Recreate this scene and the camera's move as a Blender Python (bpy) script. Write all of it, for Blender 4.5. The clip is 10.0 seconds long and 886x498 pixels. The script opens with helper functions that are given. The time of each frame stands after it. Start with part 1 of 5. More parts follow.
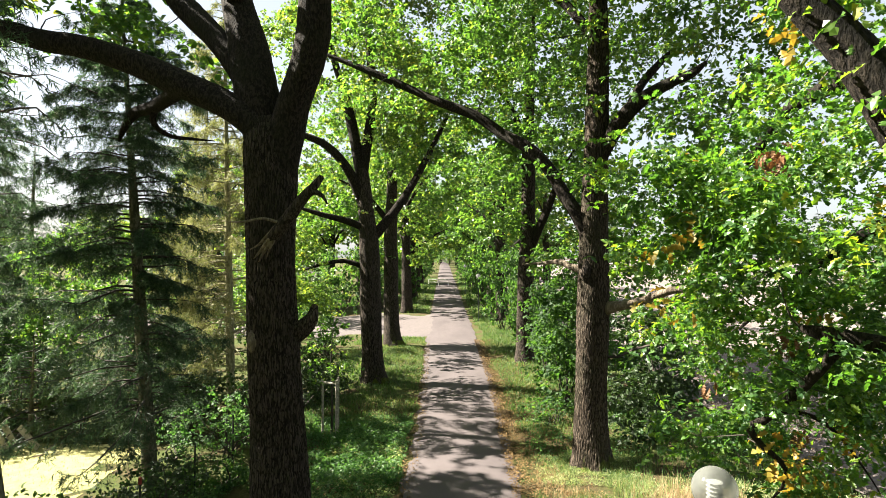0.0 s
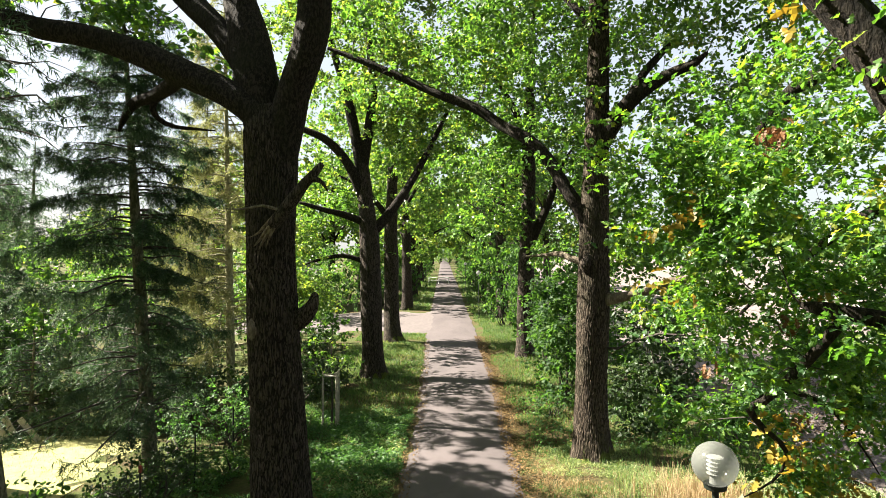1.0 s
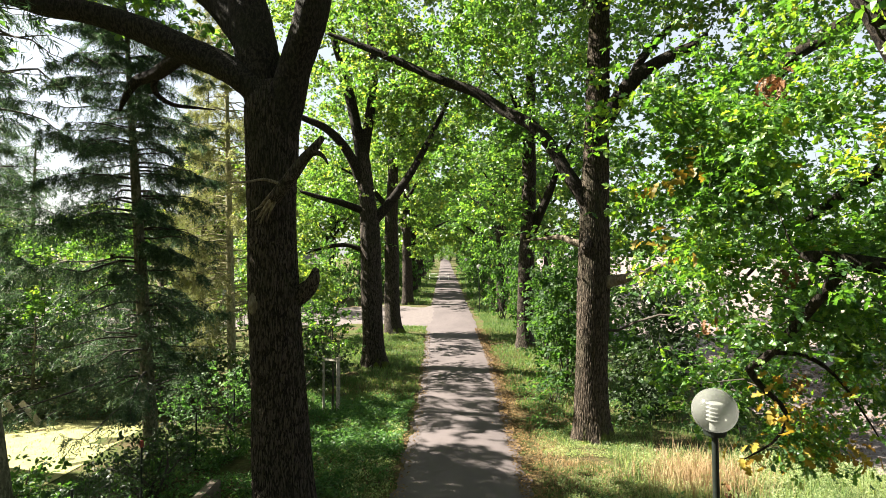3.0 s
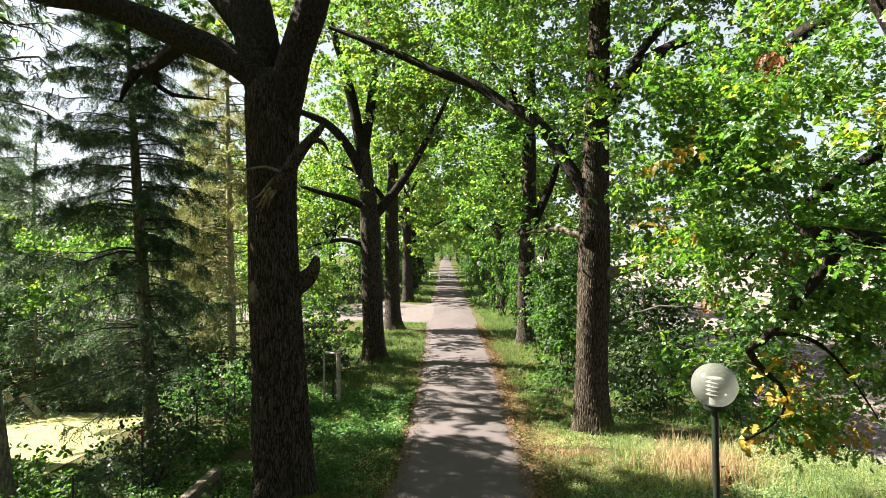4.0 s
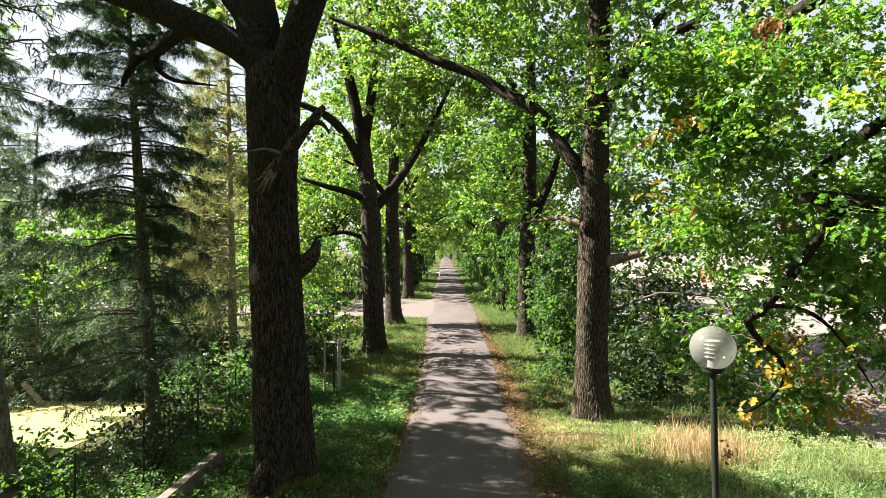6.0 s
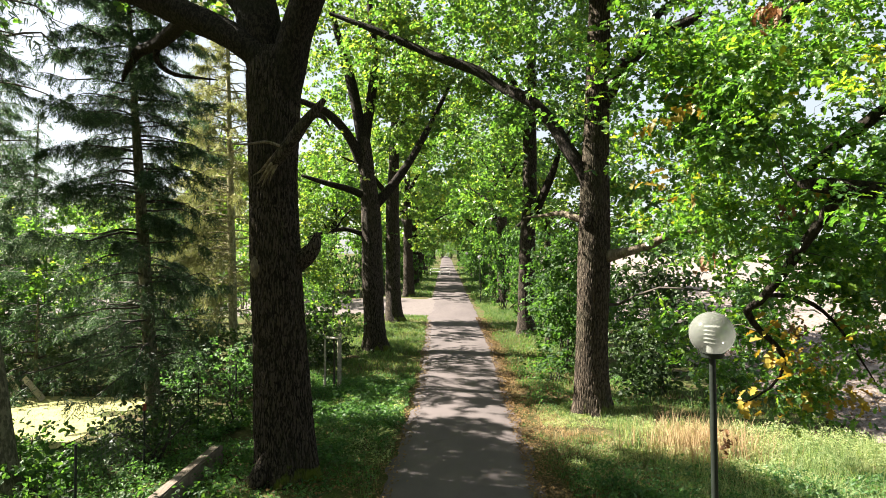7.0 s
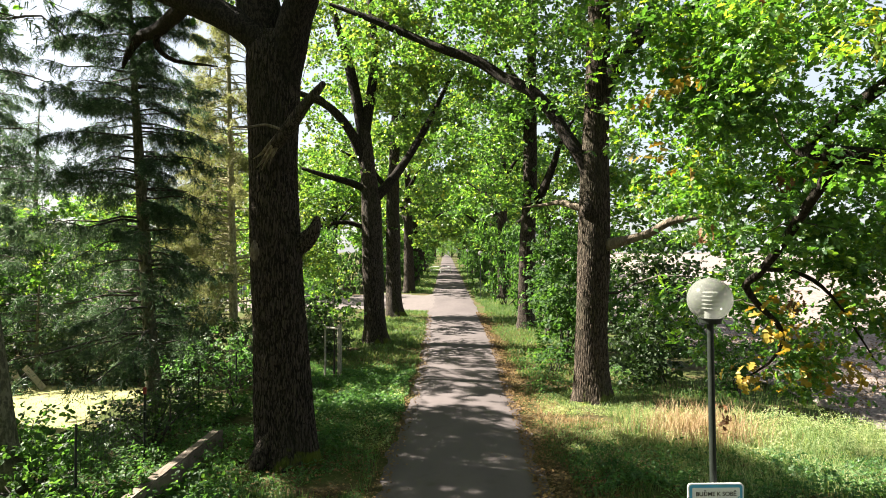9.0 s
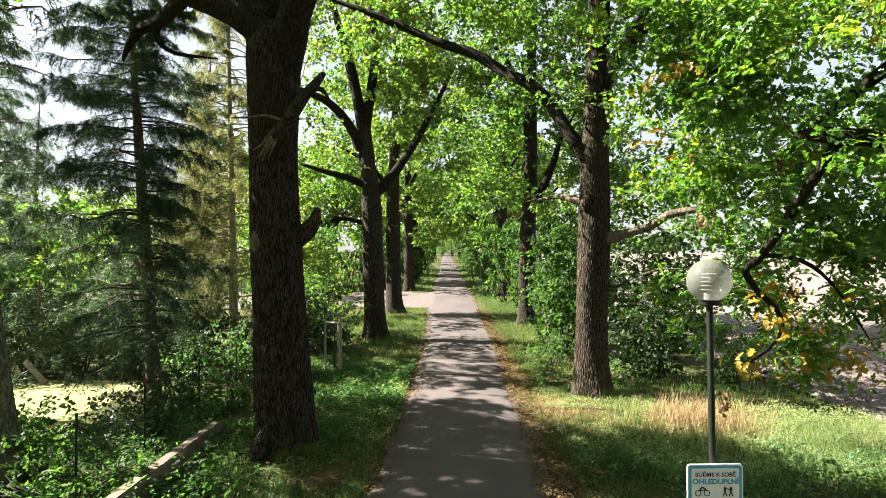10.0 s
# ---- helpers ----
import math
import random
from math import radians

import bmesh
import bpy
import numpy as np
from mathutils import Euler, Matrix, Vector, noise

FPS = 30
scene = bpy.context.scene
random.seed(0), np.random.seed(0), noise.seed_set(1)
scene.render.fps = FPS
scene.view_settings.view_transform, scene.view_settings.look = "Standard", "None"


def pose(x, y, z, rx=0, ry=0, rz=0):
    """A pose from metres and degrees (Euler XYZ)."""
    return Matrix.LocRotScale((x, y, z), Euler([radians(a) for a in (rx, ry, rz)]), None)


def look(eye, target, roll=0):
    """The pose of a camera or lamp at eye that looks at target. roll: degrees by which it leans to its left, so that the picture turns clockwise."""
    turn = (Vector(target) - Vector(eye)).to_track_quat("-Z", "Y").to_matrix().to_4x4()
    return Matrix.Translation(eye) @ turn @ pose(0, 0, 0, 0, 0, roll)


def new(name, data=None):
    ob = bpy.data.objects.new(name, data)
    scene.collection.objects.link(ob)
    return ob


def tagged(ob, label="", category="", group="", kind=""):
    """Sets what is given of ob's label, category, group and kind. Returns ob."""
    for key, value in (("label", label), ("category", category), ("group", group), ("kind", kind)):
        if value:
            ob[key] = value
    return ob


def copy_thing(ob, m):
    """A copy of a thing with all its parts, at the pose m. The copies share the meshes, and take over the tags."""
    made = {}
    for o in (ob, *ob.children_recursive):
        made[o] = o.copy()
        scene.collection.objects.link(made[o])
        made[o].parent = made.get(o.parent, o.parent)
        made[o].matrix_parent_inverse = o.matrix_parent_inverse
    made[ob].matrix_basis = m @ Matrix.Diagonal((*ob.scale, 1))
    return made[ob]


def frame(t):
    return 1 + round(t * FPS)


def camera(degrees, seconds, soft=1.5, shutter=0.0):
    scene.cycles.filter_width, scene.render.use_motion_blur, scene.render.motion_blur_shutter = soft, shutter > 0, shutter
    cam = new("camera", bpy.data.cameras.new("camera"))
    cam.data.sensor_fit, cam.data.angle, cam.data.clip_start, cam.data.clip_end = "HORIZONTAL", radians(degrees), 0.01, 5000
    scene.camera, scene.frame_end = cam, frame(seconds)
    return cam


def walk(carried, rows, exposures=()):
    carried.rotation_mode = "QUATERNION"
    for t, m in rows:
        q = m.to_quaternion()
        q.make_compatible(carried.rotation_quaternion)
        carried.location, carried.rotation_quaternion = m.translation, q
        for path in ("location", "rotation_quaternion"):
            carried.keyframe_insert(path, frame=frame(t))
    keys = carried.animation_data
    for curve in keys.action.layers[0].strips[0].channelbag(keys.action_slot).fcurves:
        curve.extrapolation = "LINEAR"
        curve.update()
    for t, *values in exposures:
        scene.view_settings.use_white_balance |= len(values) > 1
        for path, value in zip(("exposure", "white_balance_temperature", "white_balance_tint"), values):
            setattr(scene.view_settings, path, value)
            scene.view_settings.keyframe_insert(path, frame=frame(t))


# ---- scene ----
cam = camera(73.7, 10.0, soft=0.5)
METRES, EYE, TILT, LEAN, TURN = 1.87, 5.75, 1.2, 0.0, 0.0
ROWS = [
    (0.0, 0.0, 0.0, 0.0, -0.0, 0.0, -0.0),
    (0.5, -0.001, 0.0027, -0.0554, 0.01, -0.02, -0.0),
    (1.0, 0.0007, 0.0026, -0.1198, 0.03, -0.05, -0.01),
    (1.5, 0.0039, 0.0023, -0.1844, 0.04, -0.07, -0.01),
    (2.0, 0.0039, 0.0006, -0.2537, 0.05, -0.09, -0.01),
    (2.5, 0.0012, -0.004, -0.3132, 0.06, -0.11, -0.01),
    (4.0, -0.0019, -0.0154, -0.4954, 0.09, -0.16, -0.0),
    (4.5, -0.002, -0.0212, -0.5473, 0.1, -0.18, 0.01),
    (5.0, -0.0014, -0.0266, -0.5969, 0.11, -0.19, 0.01),
    (5.5, -0.0011, -0.0316, -0.6354, 0.12, -0.2, 0.01),
    (7.0, 0.0025, -0.0444, -0.7407, 0.17, -0.24, 0.0),
    (7.5, 0.0048, -0.0479, -0.774, 0.19, -0.25, 0.01),
    (8.0, 0.0077, -0.0501, -0.816, 0.19, -0.26, -0.0),
    (8.5, 0.0109, -0.0508, -0.8592, 0.2, -0.28, -0.01),
    (9.0, 0.0127, -0.0531, -0.9067, 0.23, -0.29, -0.01),
    (9.5, 0.0138, -0.055, -0.9496, 0.24, -0.31, -0.01),
    (10.0, 0.0153, -0.0574, -0.9964, 0.25, -0.33, -0.02),
]
walk(cam, [(t, pose(0, 0, EYE, TILT, LEAN, TURN) @ pose(METRES * x, METRES * y, METRES * z, 90 + pitch, roll, yaw)) for t, x, y, z, yaw, pitch, roll in ROWS])


# ---- world, sun, exposure ----
SUN_FROM = Vector((-0.968, 0.25, 0.0)).normalized()      # horizontal way towards the sun
SUN_UP = radians(41)
scene.view_settings.exposure = 2.9
world = bpy.data.worlds.new("world")
scene.world = world
world.use_nodes = True
wn = world.node_tree.nodes
sky = wn.new("ShaderNodeTexSky")
sky.sky_type, sky.sun_disc = "NISHITA", False
sky.sun_elevation, sky.sun_rotation = SUN_UP, math.atan2(SUN_FROM.x, SUN_FROM.y)
sky.air_density, sky.dust_density = 1.0, 2.5
wn["Background"].inputs[1].default_value = 0.014
world.node_tree.links.new(sky.outputs[0], wn["Background"].inputs[0])
even_white = wn.new("ShaderNodeBackground")                     # even white added over the clear sky to bring it near white
even_white.inputs[0].default_value, even_white.inputs[1].default_value = (0.965, 0.99, 1.0, 1), 0.085
sky_sum = wn.new("ShaderNodeAddShader")
world.node_tree.links.new(wn["Background"].outputs[0], sky_sum.inputs[0])
world.node_tree.links.new(even_white.outputs[0], sky_sum.inputs[1])
world.node_tree.links.new(sky_sum.outputs[0], wn["World Output"].inputs[0])
sun = new("sun", bpy.data.lights.new("sun", "SUN"))
sun.data.energy, sun.data.angle, sun.data.color = 5.0, radians(0.53), (1.0, 0.93, 0.80)
sun.matrix_world = look((0, 0, 60), Vector((0, 0, 60)) - Vector((SUN_FROM.x * math.cos(SUN_UP), SUN_FROM.y * math.cos(SUN_UP), math.sin(SUN_UP))))


# ---- materials ----
class Nodes:
    """A small wrapper to wire a node material."""

    def __init__(self, name):
        self.mat = bpy.data.materials.new(name)
        self.mat.use_nodes = True
        self.tree = self.mat.node_tree
        self.bsdf = self.tree.nodes["Principled BSDF"]
        self.out = self.tree.nodes["Material Output"]

    def add(self, kind, **inputs):
        n = self.tree.nodes.new("ShaderNode" + kind)
        for k, v in inputs.items():
            self.put(n, k, v)
        return n

    def put(self, n, k, v):
        sock = n.inputs[int(k[1:])] if k[0] == "i" and k[1:].isdigit() else n.inputs[k.replace("_", " ")]
        if isinstance(v, bpy.types.NodeSocket):
            self.tree.links.new(v, sock)
        else:
            sock.default_value = v

    def coords(self, scale=(1, 1, 1)):
        c = self.add("TexCoord")
        m = self.add("Mapping", Vector=c.outputs["Object"], Scale=scale)
        return m.outputs[0]

    def world_coords(self, scale=(1, 1, 1)):
        c = self.add("NewGeometry")
        m = self.add("Mapping", Vector=c.outputs["Position"], Scale=scale)
        return m.outputs[0]

    def noise(self, vec, scale, detail=4.0, rough=0.55):
        return self.add("TexNoise", Vector=vec, Scale=scale, Detail=detail, Roughness=rough).outputs["Fac"]

    def ramp(self, fac, stops, mode="LINEAR"):
        r = self.add("ValToRGB", Fac=fac)
        cr = r.color_ramp
        cr.interpolation = mode
        while len(cr.elements) < len(stops):
            cr.elements.new(0.5)
        for e, (p, c) in zip(cr.elements, stops):
            e.position, e.color = p, (*c, 1) if len(c) == 3 else c
        return r.outputs[0]

    def mix(self, fac, a, b, blend="MIX"):
        m = self.tree.nodes.new("ShaderNodeMix")
        m.data_type, m.blend_type = "RGBA", blend
        for i, v in ((0, fac), (6, a), (7, b)):
            if isinstance(v, bpy.types.NodeSocket):
                self.tree.links.new(v, m.inputs[i])
            else:
                m.inputs[i].default_value = v if i == 0 else (*v, 1)
        return m.outputs[2]

    def math(self, op, a, b=0.0):
        n = self.tree.nodes.new("ShaderNodeMath")
        n.operation = op
        for i, v in ((0, a), (1, b)):
            if isinstance(v, bpy.types.NodeSocket):
                self.tree.links.new(v, n.inputs[i])
            else:
                n.inputs[i].default_value = v
        return n.outputs[0]

    def bump(self, height, strength, distance):
        return self.add("Bump", Height=height, Strength=strength, Distance=distance).outputs[0]

    def finish(self, color, rough=0.8, normal=None, metal=0.0, spec=0.5):
        self.put(self.bsdf, "Base_Color", color if isinstance(color, bpy.types.NodeSocket) else (*color, 1))
        self.put(self.bsdf, "Roughness", rough)
        self.put(self.bsdf, "Metallic", metal)
        self.put(self.bsdf, "Specular_IOR_Level", spec)
        if normal is not None:
            self.put(self.bsdf, "Normal", normal)
        return self.mat


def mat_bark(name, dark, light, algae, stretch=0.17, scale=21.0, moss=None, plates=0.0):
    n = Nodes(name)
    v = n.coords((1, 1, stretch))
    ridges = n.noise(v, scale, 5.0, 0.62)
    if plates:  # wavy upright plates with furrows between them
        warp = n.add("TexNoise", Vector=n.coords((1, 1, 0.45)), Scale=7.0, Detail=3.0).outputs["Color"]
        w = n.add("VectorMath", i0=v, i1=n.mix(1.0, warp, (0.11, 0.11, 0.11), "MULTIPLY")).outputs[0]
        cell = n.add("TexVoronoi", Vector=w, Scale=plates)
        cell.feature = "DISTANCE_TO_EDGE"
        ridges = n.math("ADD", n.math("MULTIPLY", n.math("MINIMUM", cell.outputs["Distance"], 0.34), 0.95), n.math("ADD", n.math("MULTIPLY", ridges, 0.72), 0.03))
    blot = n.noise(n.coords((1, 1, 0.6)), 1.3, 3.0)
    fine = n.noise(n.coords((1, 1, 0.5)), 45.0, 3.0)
    # groove shade is put into the colour: furrows near-black, ridges light
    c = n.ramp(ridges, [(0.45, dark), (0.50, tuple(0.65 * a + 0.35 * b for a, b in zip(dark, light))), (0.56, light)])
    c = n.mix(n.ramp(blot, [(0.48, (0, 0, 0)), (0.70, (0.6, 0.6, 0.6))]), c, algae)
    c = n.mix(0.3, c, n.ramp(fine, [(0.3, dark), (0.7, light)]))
    if moss:  # green cushions in patches on the root collar
        low = n.add("SeparateXYZ", Vector=n.add("TexCoord").outputs["Object"]).outputs[2]
        near = n.math("SUBTRACT", n.noise(n.coords(), 2.2, 3.0), n.math("MULTIPLY", low, 0.55))
        c = n.mix(n.ramp(near, [(0.44, (0, 0, 0)), (0.52, (0.85, 0.85, 0.85))]), c, moss)
    h = n.math("ADD", ridges, n.math("MULTIPLY", fine, 0.25))
    return n.finish(c, 0.92, n.bump(h, 1.0, 0.07), spec=0.12)


def mat_leaf(name, stops, glow, share=0.45, rough=0.45, spec=0.35):
    """Thin leaves: a glossy skin over a body that lets light through. stops: colours spread leaf by leaf."""
    n = Nodes(name)
    rnd = n.add("NewGeometry").outputs["Random Per Island"]
    patch = n.noise(n.world_coords(), 0.55, 2.0)
    key = n.math("ADD", n.math("MULTIPLY", rnd, 0.72), n.math("MULTIPLY", n.math("SUBTRACT", patch, 0.36), 1.0))
    c = n.ramp(key, stops)
    fine = n.noise(n.world_coords(), 60.0, 2.0)
    c = n.mix(0.25, c, n.ramp(fine, [(0.3, (0.012, 0.02, 0.006)), (0.75, (0.095, 0.12, 0.03))]))
    n.finish(c, rough, spec=spec)
    t = n.add("BsdfTranslucent", Color=n.mix(1.0, c, glow, "MULTIPLY"))
    m = n.add("MixShader", Fac=share, i1=n.bsdf.outputs[0], i2=t.outputs[0])
    n.tree.links.new(m.outputs[0], n.out.inputs[0])
    return n.mat


def mat_plain(name, a, b, scale=8.0, rough=0.6, bump=0.0, metal=0.0, spec=0.5):
    n = Nodes(name)
    big = n.noise(n.coords(), scale, 4.0)
    small = n.noise(n.coords(), scale * 9, 3.0)
    f = n.math("ADD", n.math("MULTIPLY", big, 0.65), n.math("MULTIPLY", small, 0.35))
    c = n.ramp(f, [(0.35, a), (0.65, b)])
    return n.finish(c, rough, n.bump(small, bump, 0.01) if bump else None, metal, spec)


def mat_asphalt():
    n = Nodes("old_asphalt")
    v = n.world_coords()
    wide = n.noise(n.world_coords((1, 0.35, 1)), 0.8, 5.0)
    grain = n.noise(v, 140.0, 3.0)
    stain = n.noise(v, 3.0, 6.0, 0.65)
    c = n.ramp(wide, [(0.3, (0.050, 0.042, 0.044)), (0.7, (0.092, 0.077, 0.078))])
    c = n.mix(0.4, c, n.ramp(grain, [(0.3, (0.040, 0.034, 0.035)), (0.7, (0.185, 0.162, 0.158))]))
    c = n.mix(n.ramp(stain, [(0.56, (0, 0, 0)), (0.72, (0.45, 0.45, 0.45))]), c, (0.050, 0.040, 0.033))
    return n.finish(c, 0.85, n.bump(grain, 0.35, 0.006), spec=0.08)


def mat_ground():
    n = Nodes("verge_soil")
    v = n.world_coords()
    a = n.noise(v, 0.7, 5.0)
    b = n.noise(v, 9.0, 5.0, 0.7)
    fine = n.noise(v, 60.0, 3.0)
    c = n.ramp(b, [(0.3, (0.024, 0.018, 0.010)), (0.5, (0.065, 0.048, 0.025)), (0.72, (0.125, 0.093, 0.05))])
    g = n.ramp(fine, [(0.3, (0.022, 0.036, 0.008)), (0.7, (0.068, 0.095, 0.024))])
    c = n.mix(n.ramp(a, [(0.38, (0, 0, 0)), (0.55, (0.8, 0.8, 0.8))]), c, g)
    h = n.math("ADD", b, n.math("MULTIPLY", fine, 0.4))
    return n.finish(c, 0.95, n.bump(h, 0.8, 0.05), spec=0.08)


def mat_field():
    n = Nodes("ploughed_soil")
    v = n.world_coords()
    rows = n.noise(n.world_coords((1.0, 0.12, 1)), 2.6, 4.0)
    clod = n.noise(v, 4.5, 6.0, 0.7)
    far = n.noise(n.world_coords((1, 0.5, 1)), 0.16, 3.0)
    c = n.ramp(clod, [(0.3, (0.056, 0.044, 0.041)), (0.52, (0.150, 0.124, 0.115)), (0.72, (0.27, 0.235, 0.222))])
    c = n.mix(n.ramp(rows, [(0.45, (0, 0, 0)), (0.7, (0.5, 0.5, 0.5))]), c, (0.225, 0.19, 0.176))
    c = n.mix(n.ramp(far, [(0.5, (0, 0, 0)), (0.75, (0.35, 0.35, 0.35))]), c, (0.10, 0.078, 0.069))
    return n.finish(c, 0.95, n.bump(clod, 1.0, 0.08), spec=0.12)


OAK_STOPS = [(0.0, (0.018, 0.054, 0.018)), (0.35, (0.040, 0.100, 0.028)), (0.62, (0.080, 0.165, 0.036)), (0.86, (0.150, 0.225, 0.048)), (1.0, (0.30, 0.28, 0.06))]
NEAR_STOPS = [(0.0, (0.016, 0.056, 0.026)), (0.40, (0.040, 0.112, 0.030)), (0.68, (0.086, 0.175, 0.034)), (0.90, (0.18, 0.24, 0.042)), (1.0, (0.32, 0.25, 0.035))]
SHRUB_STOPS = [(0.0, (0.014, 0.042, 0.018)), (0.5, (0.032, 0.082, 0.030)), (1.0, (0.085, 0.145, 0.044))]
M = dict(
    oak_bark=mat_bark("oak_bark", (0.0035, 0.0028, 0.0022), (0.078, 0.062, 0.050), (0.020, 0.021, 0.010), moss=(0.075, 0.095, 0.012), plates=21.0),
    # darker than the trunk bark: the crown's shade on the limbs is coloured in
    shaded_limb_bark=mat_bark("shaded_limb_bark", (0.004, 0.0032, 0.0026), (0.036, 0.029, 0.023), (0.016, 0.018, 0.008), 0.4, 26.0),
    # slightly lighter copy of oak_bark
    lighter_oak_bark=mat_bark("lighter_oak_bark", (0.007, 0.0055, 0.004), (0.088, 0.069, 0.052), (0.038, 0.040, 0.022), moss=(0.075, 0.095, 0.02), plates=21.0),
    spruce_bark=mat_bark("spruce_bark", (0.045, 0.045, 0.028), (0.16, 0.15, 0.10), (0.085, 0.100, 0.048), 0.5, 14.0),
    pale_bark=mat_bark("pale_spruce_bark", (0.13, 0.12, 0.070), (0.36, 0.33, 0.205), (0.21, 0.22, 0.105), 0.5, 14.0),
    pale_wood=mat_bark("bare_wood", (0.07, 0.055, 0.040), (0.20, 0.165, 0.125), (0.11, 0.095, 0.065), 0.3, 12.0),
    twig=mat_plain("twig_bark", (0.016, 0.012, 0.009), (0.048, 0.038, 0.027), 20.0, 0.9),
    oak_leaf=mat_leaf("oak_leaf", OAK_STOPS, (2.2, 2.4, 0.9), 0.46, 0.40, 0.5),
    turning_leaf=mat_leaf("turning_oak_leaf", [(0.0, (0.024, 0.058, 0.018)), (0.35, (0.056, 0.114, 0.030)), (0.6, (0.105, 0.178, 0.042)), (0.82, (0.19, 0.235, 0.058)), (1.0, (0.33, 0.28, 0.06))], (2.1, 2.25, 0.9), 0.46, 0.40, 0.5),
    near_leaf=mat_leaf("near_oak_leaf", NEAR_STOPS, (2.35, 2.5, 0.7), 0.48, 0.38, 0.5),
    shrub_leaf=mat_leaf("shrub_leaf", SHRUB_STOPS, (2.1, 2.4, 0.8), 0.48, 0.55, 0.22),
    # darker copy of the shrub leaf, with the shade under trees in its colour
    shaded_leaf=mat_leaf("shaded_bramble_leaf", [(0.0, (0.008, 0.022, 0.008)), (0.6, (0.018, 0.042, 0.015)), (1.0, (0.045, 0.080, 0.025))], (1.5, 1.7, 0.8), 0.3, 0.5, 0.3),
    yellow_leaf=mat_leaf("autumn_leaf", [(0.0, (0.26, 0.20, 0.03)), (0.5, (0.36, 0.27, 0.04)), (0.85, (0.30, 0.17, 0.025)), (1.0, (0.20, 0.08, 0.02))], (1.4, 1.2, 0.7), 0.45),
    brown_leaf=mat_leaf("withered_leaf", [(0.0, (0.07, 0.028, 0.014)), (0.6, (0.16, 0.065, 0.03)), (1.0, (0.24, 0.11, 0.05))], (1.2, 0.9, 0.7), 0.25, 0.6),
    litter=mat_leaf("fallen_leaf", [(0.0, (0.06, 0.028, 0.012)), (0.5, (0.15, 0.080, 0.034)), (1.0, (0.27, 0.17, 0.075))], (1.0, 0.8, 0.6), 0.12, 0.7, 0.2),
    needle=mat_leaf("spruce_needle", [(0.0, (0.007, 0.021, 0.014)), (0.5, (0.026, 0.056, 0.040)), (0.8, (0.070, 0.108, 0.074)), (1.0, (0.16, 0.18, 0.125))], (1.4, 1.65, 1.0), 0.34, 0.55, 0.25),
    olive_needle=mat_leaf("sparse_needle", [(0.0, (0.060, 0.072, 0.034)), (0.5, (0.17, 0.18, 0.085)), (1.0, (0.33, 0.31, 0.17))], (1.5, 1.5, 0.9), 0.38, 0.6, 0.25),
    grass=mat_leaf("grass_blade", [(0.0, (0.034, 0.084, 0.024)), (0.5, (0.080, 0.155, 0.046)), (0.85, (0.185, 0.215, 0.080)), (1.0, (0.34, 0.30, 0.14))], (1.4, 1.5, 0.8), 0.35, 0.5),
    # lighter weed copy: the sun on the verge is put into this colour
    sunlit_weed=mat_leaf("sunlit_weed", [(0.0, (0.075, 0.140, 0.050)), (0.45, (0.23, 0.30, 0.14)), (1.0, (0.48, 0.47, 0.28))], (1.6, 1.7, 0.8), 0.4, 0.55, 0.2),
    weed_leaf=mat_leaf("verge_weed_leaf", [(0.0, (0.020, 0.060, 0.024)), (0.5, (0.050, 0.125, 0.046)), (1.0, (0.125, 0.21, 0.075))], (2.0, 2.3, 1.0), 0.42, 0.5, 0.3),
    dry_grass=mat_leaf("dry_grass", [(0.0, (0.22, 0.12, 0.065)), (0.6, (0.38, 0.26, 0.15)), (1.0, (0.48, 0.38, 0.23))], (1.2, 1.1, 0.8), 0.3, 0.7),
    lawn=mat_plain("mown_lawn", (0.16, 0.16, 0.055), (0.29, 0.27, 0.11), 3.0, 0.9, 0.5, spec=0.2),
    asphalt=mat_asphalt(), ground=mat_ground(), field=mat_field(),
    # same kind of surface as the path, in a lighter colour
    lane=mat_plain("pale_lane", (0.075, 0.063, 0.061), (0.125, 0.106, 0.103), 5.0, 0.9, 0.4, spec=0.2),
    concrete=mat_plain("mossy_concrete", (0.085, 0.065, 0.052), (0.19, 0.155, 0.125), 5.0, 0.9, 0.6, spec=0.2),
    pole=mat_plain("green_black_paint", (0.005, 0.007, 0.006), (0.012, 0.017, 0.012), 30.0, 0.55, spec=0.25),
    white_paint=mat_plain("white_paint", (0.66, 0.66, 0.64), (0.80, 0.80, 0.78), 12.0, 0.5),
    sign_white=mat_plain("sign_white", (0.74, 0.76, 0.78), (0.82, 0.83, 0.84), 18.0, 0.35),
    sign_blue=mat_plain("sign_blue", (0.06, 0.32, 0.54), (0.08, 0.37, 0.60), 18.0, 0.35),
    sign_black=mat_plain("sign_black", (0.012, 0.012, 0.014), (0.025, 0.025, 0.028), 18.0, 0.4),
    steel=mat_plain("zinc_steel", (0.30, 0.31, 0.32), (0.48, 0.49, 0.50), 30.0, 0.4, metal=1.0),
    stake_wood=mat_plain("grey_stake_wood", (0.16, 0.145, 0.12), (0.34, 0.31, 0.26), 12.0, 0.85, 0.3),
    plaster=mat_plain("pale_plaster", (0.24, 0.26, 0.29), (0.32, 0.34, 0.37), 2.0, 0.85),
    roof=mat_plain("roof_tile", (0.06, 0.05, 0.048), (0.10, 0.08, 0.072), 4.0, 0.8, 0.4),
    red_tape=mat_plain("red_plastic", (0.14, 0.010, 0.010), (0.22, 0.02, 0.015), 20.0, 0.5),
)


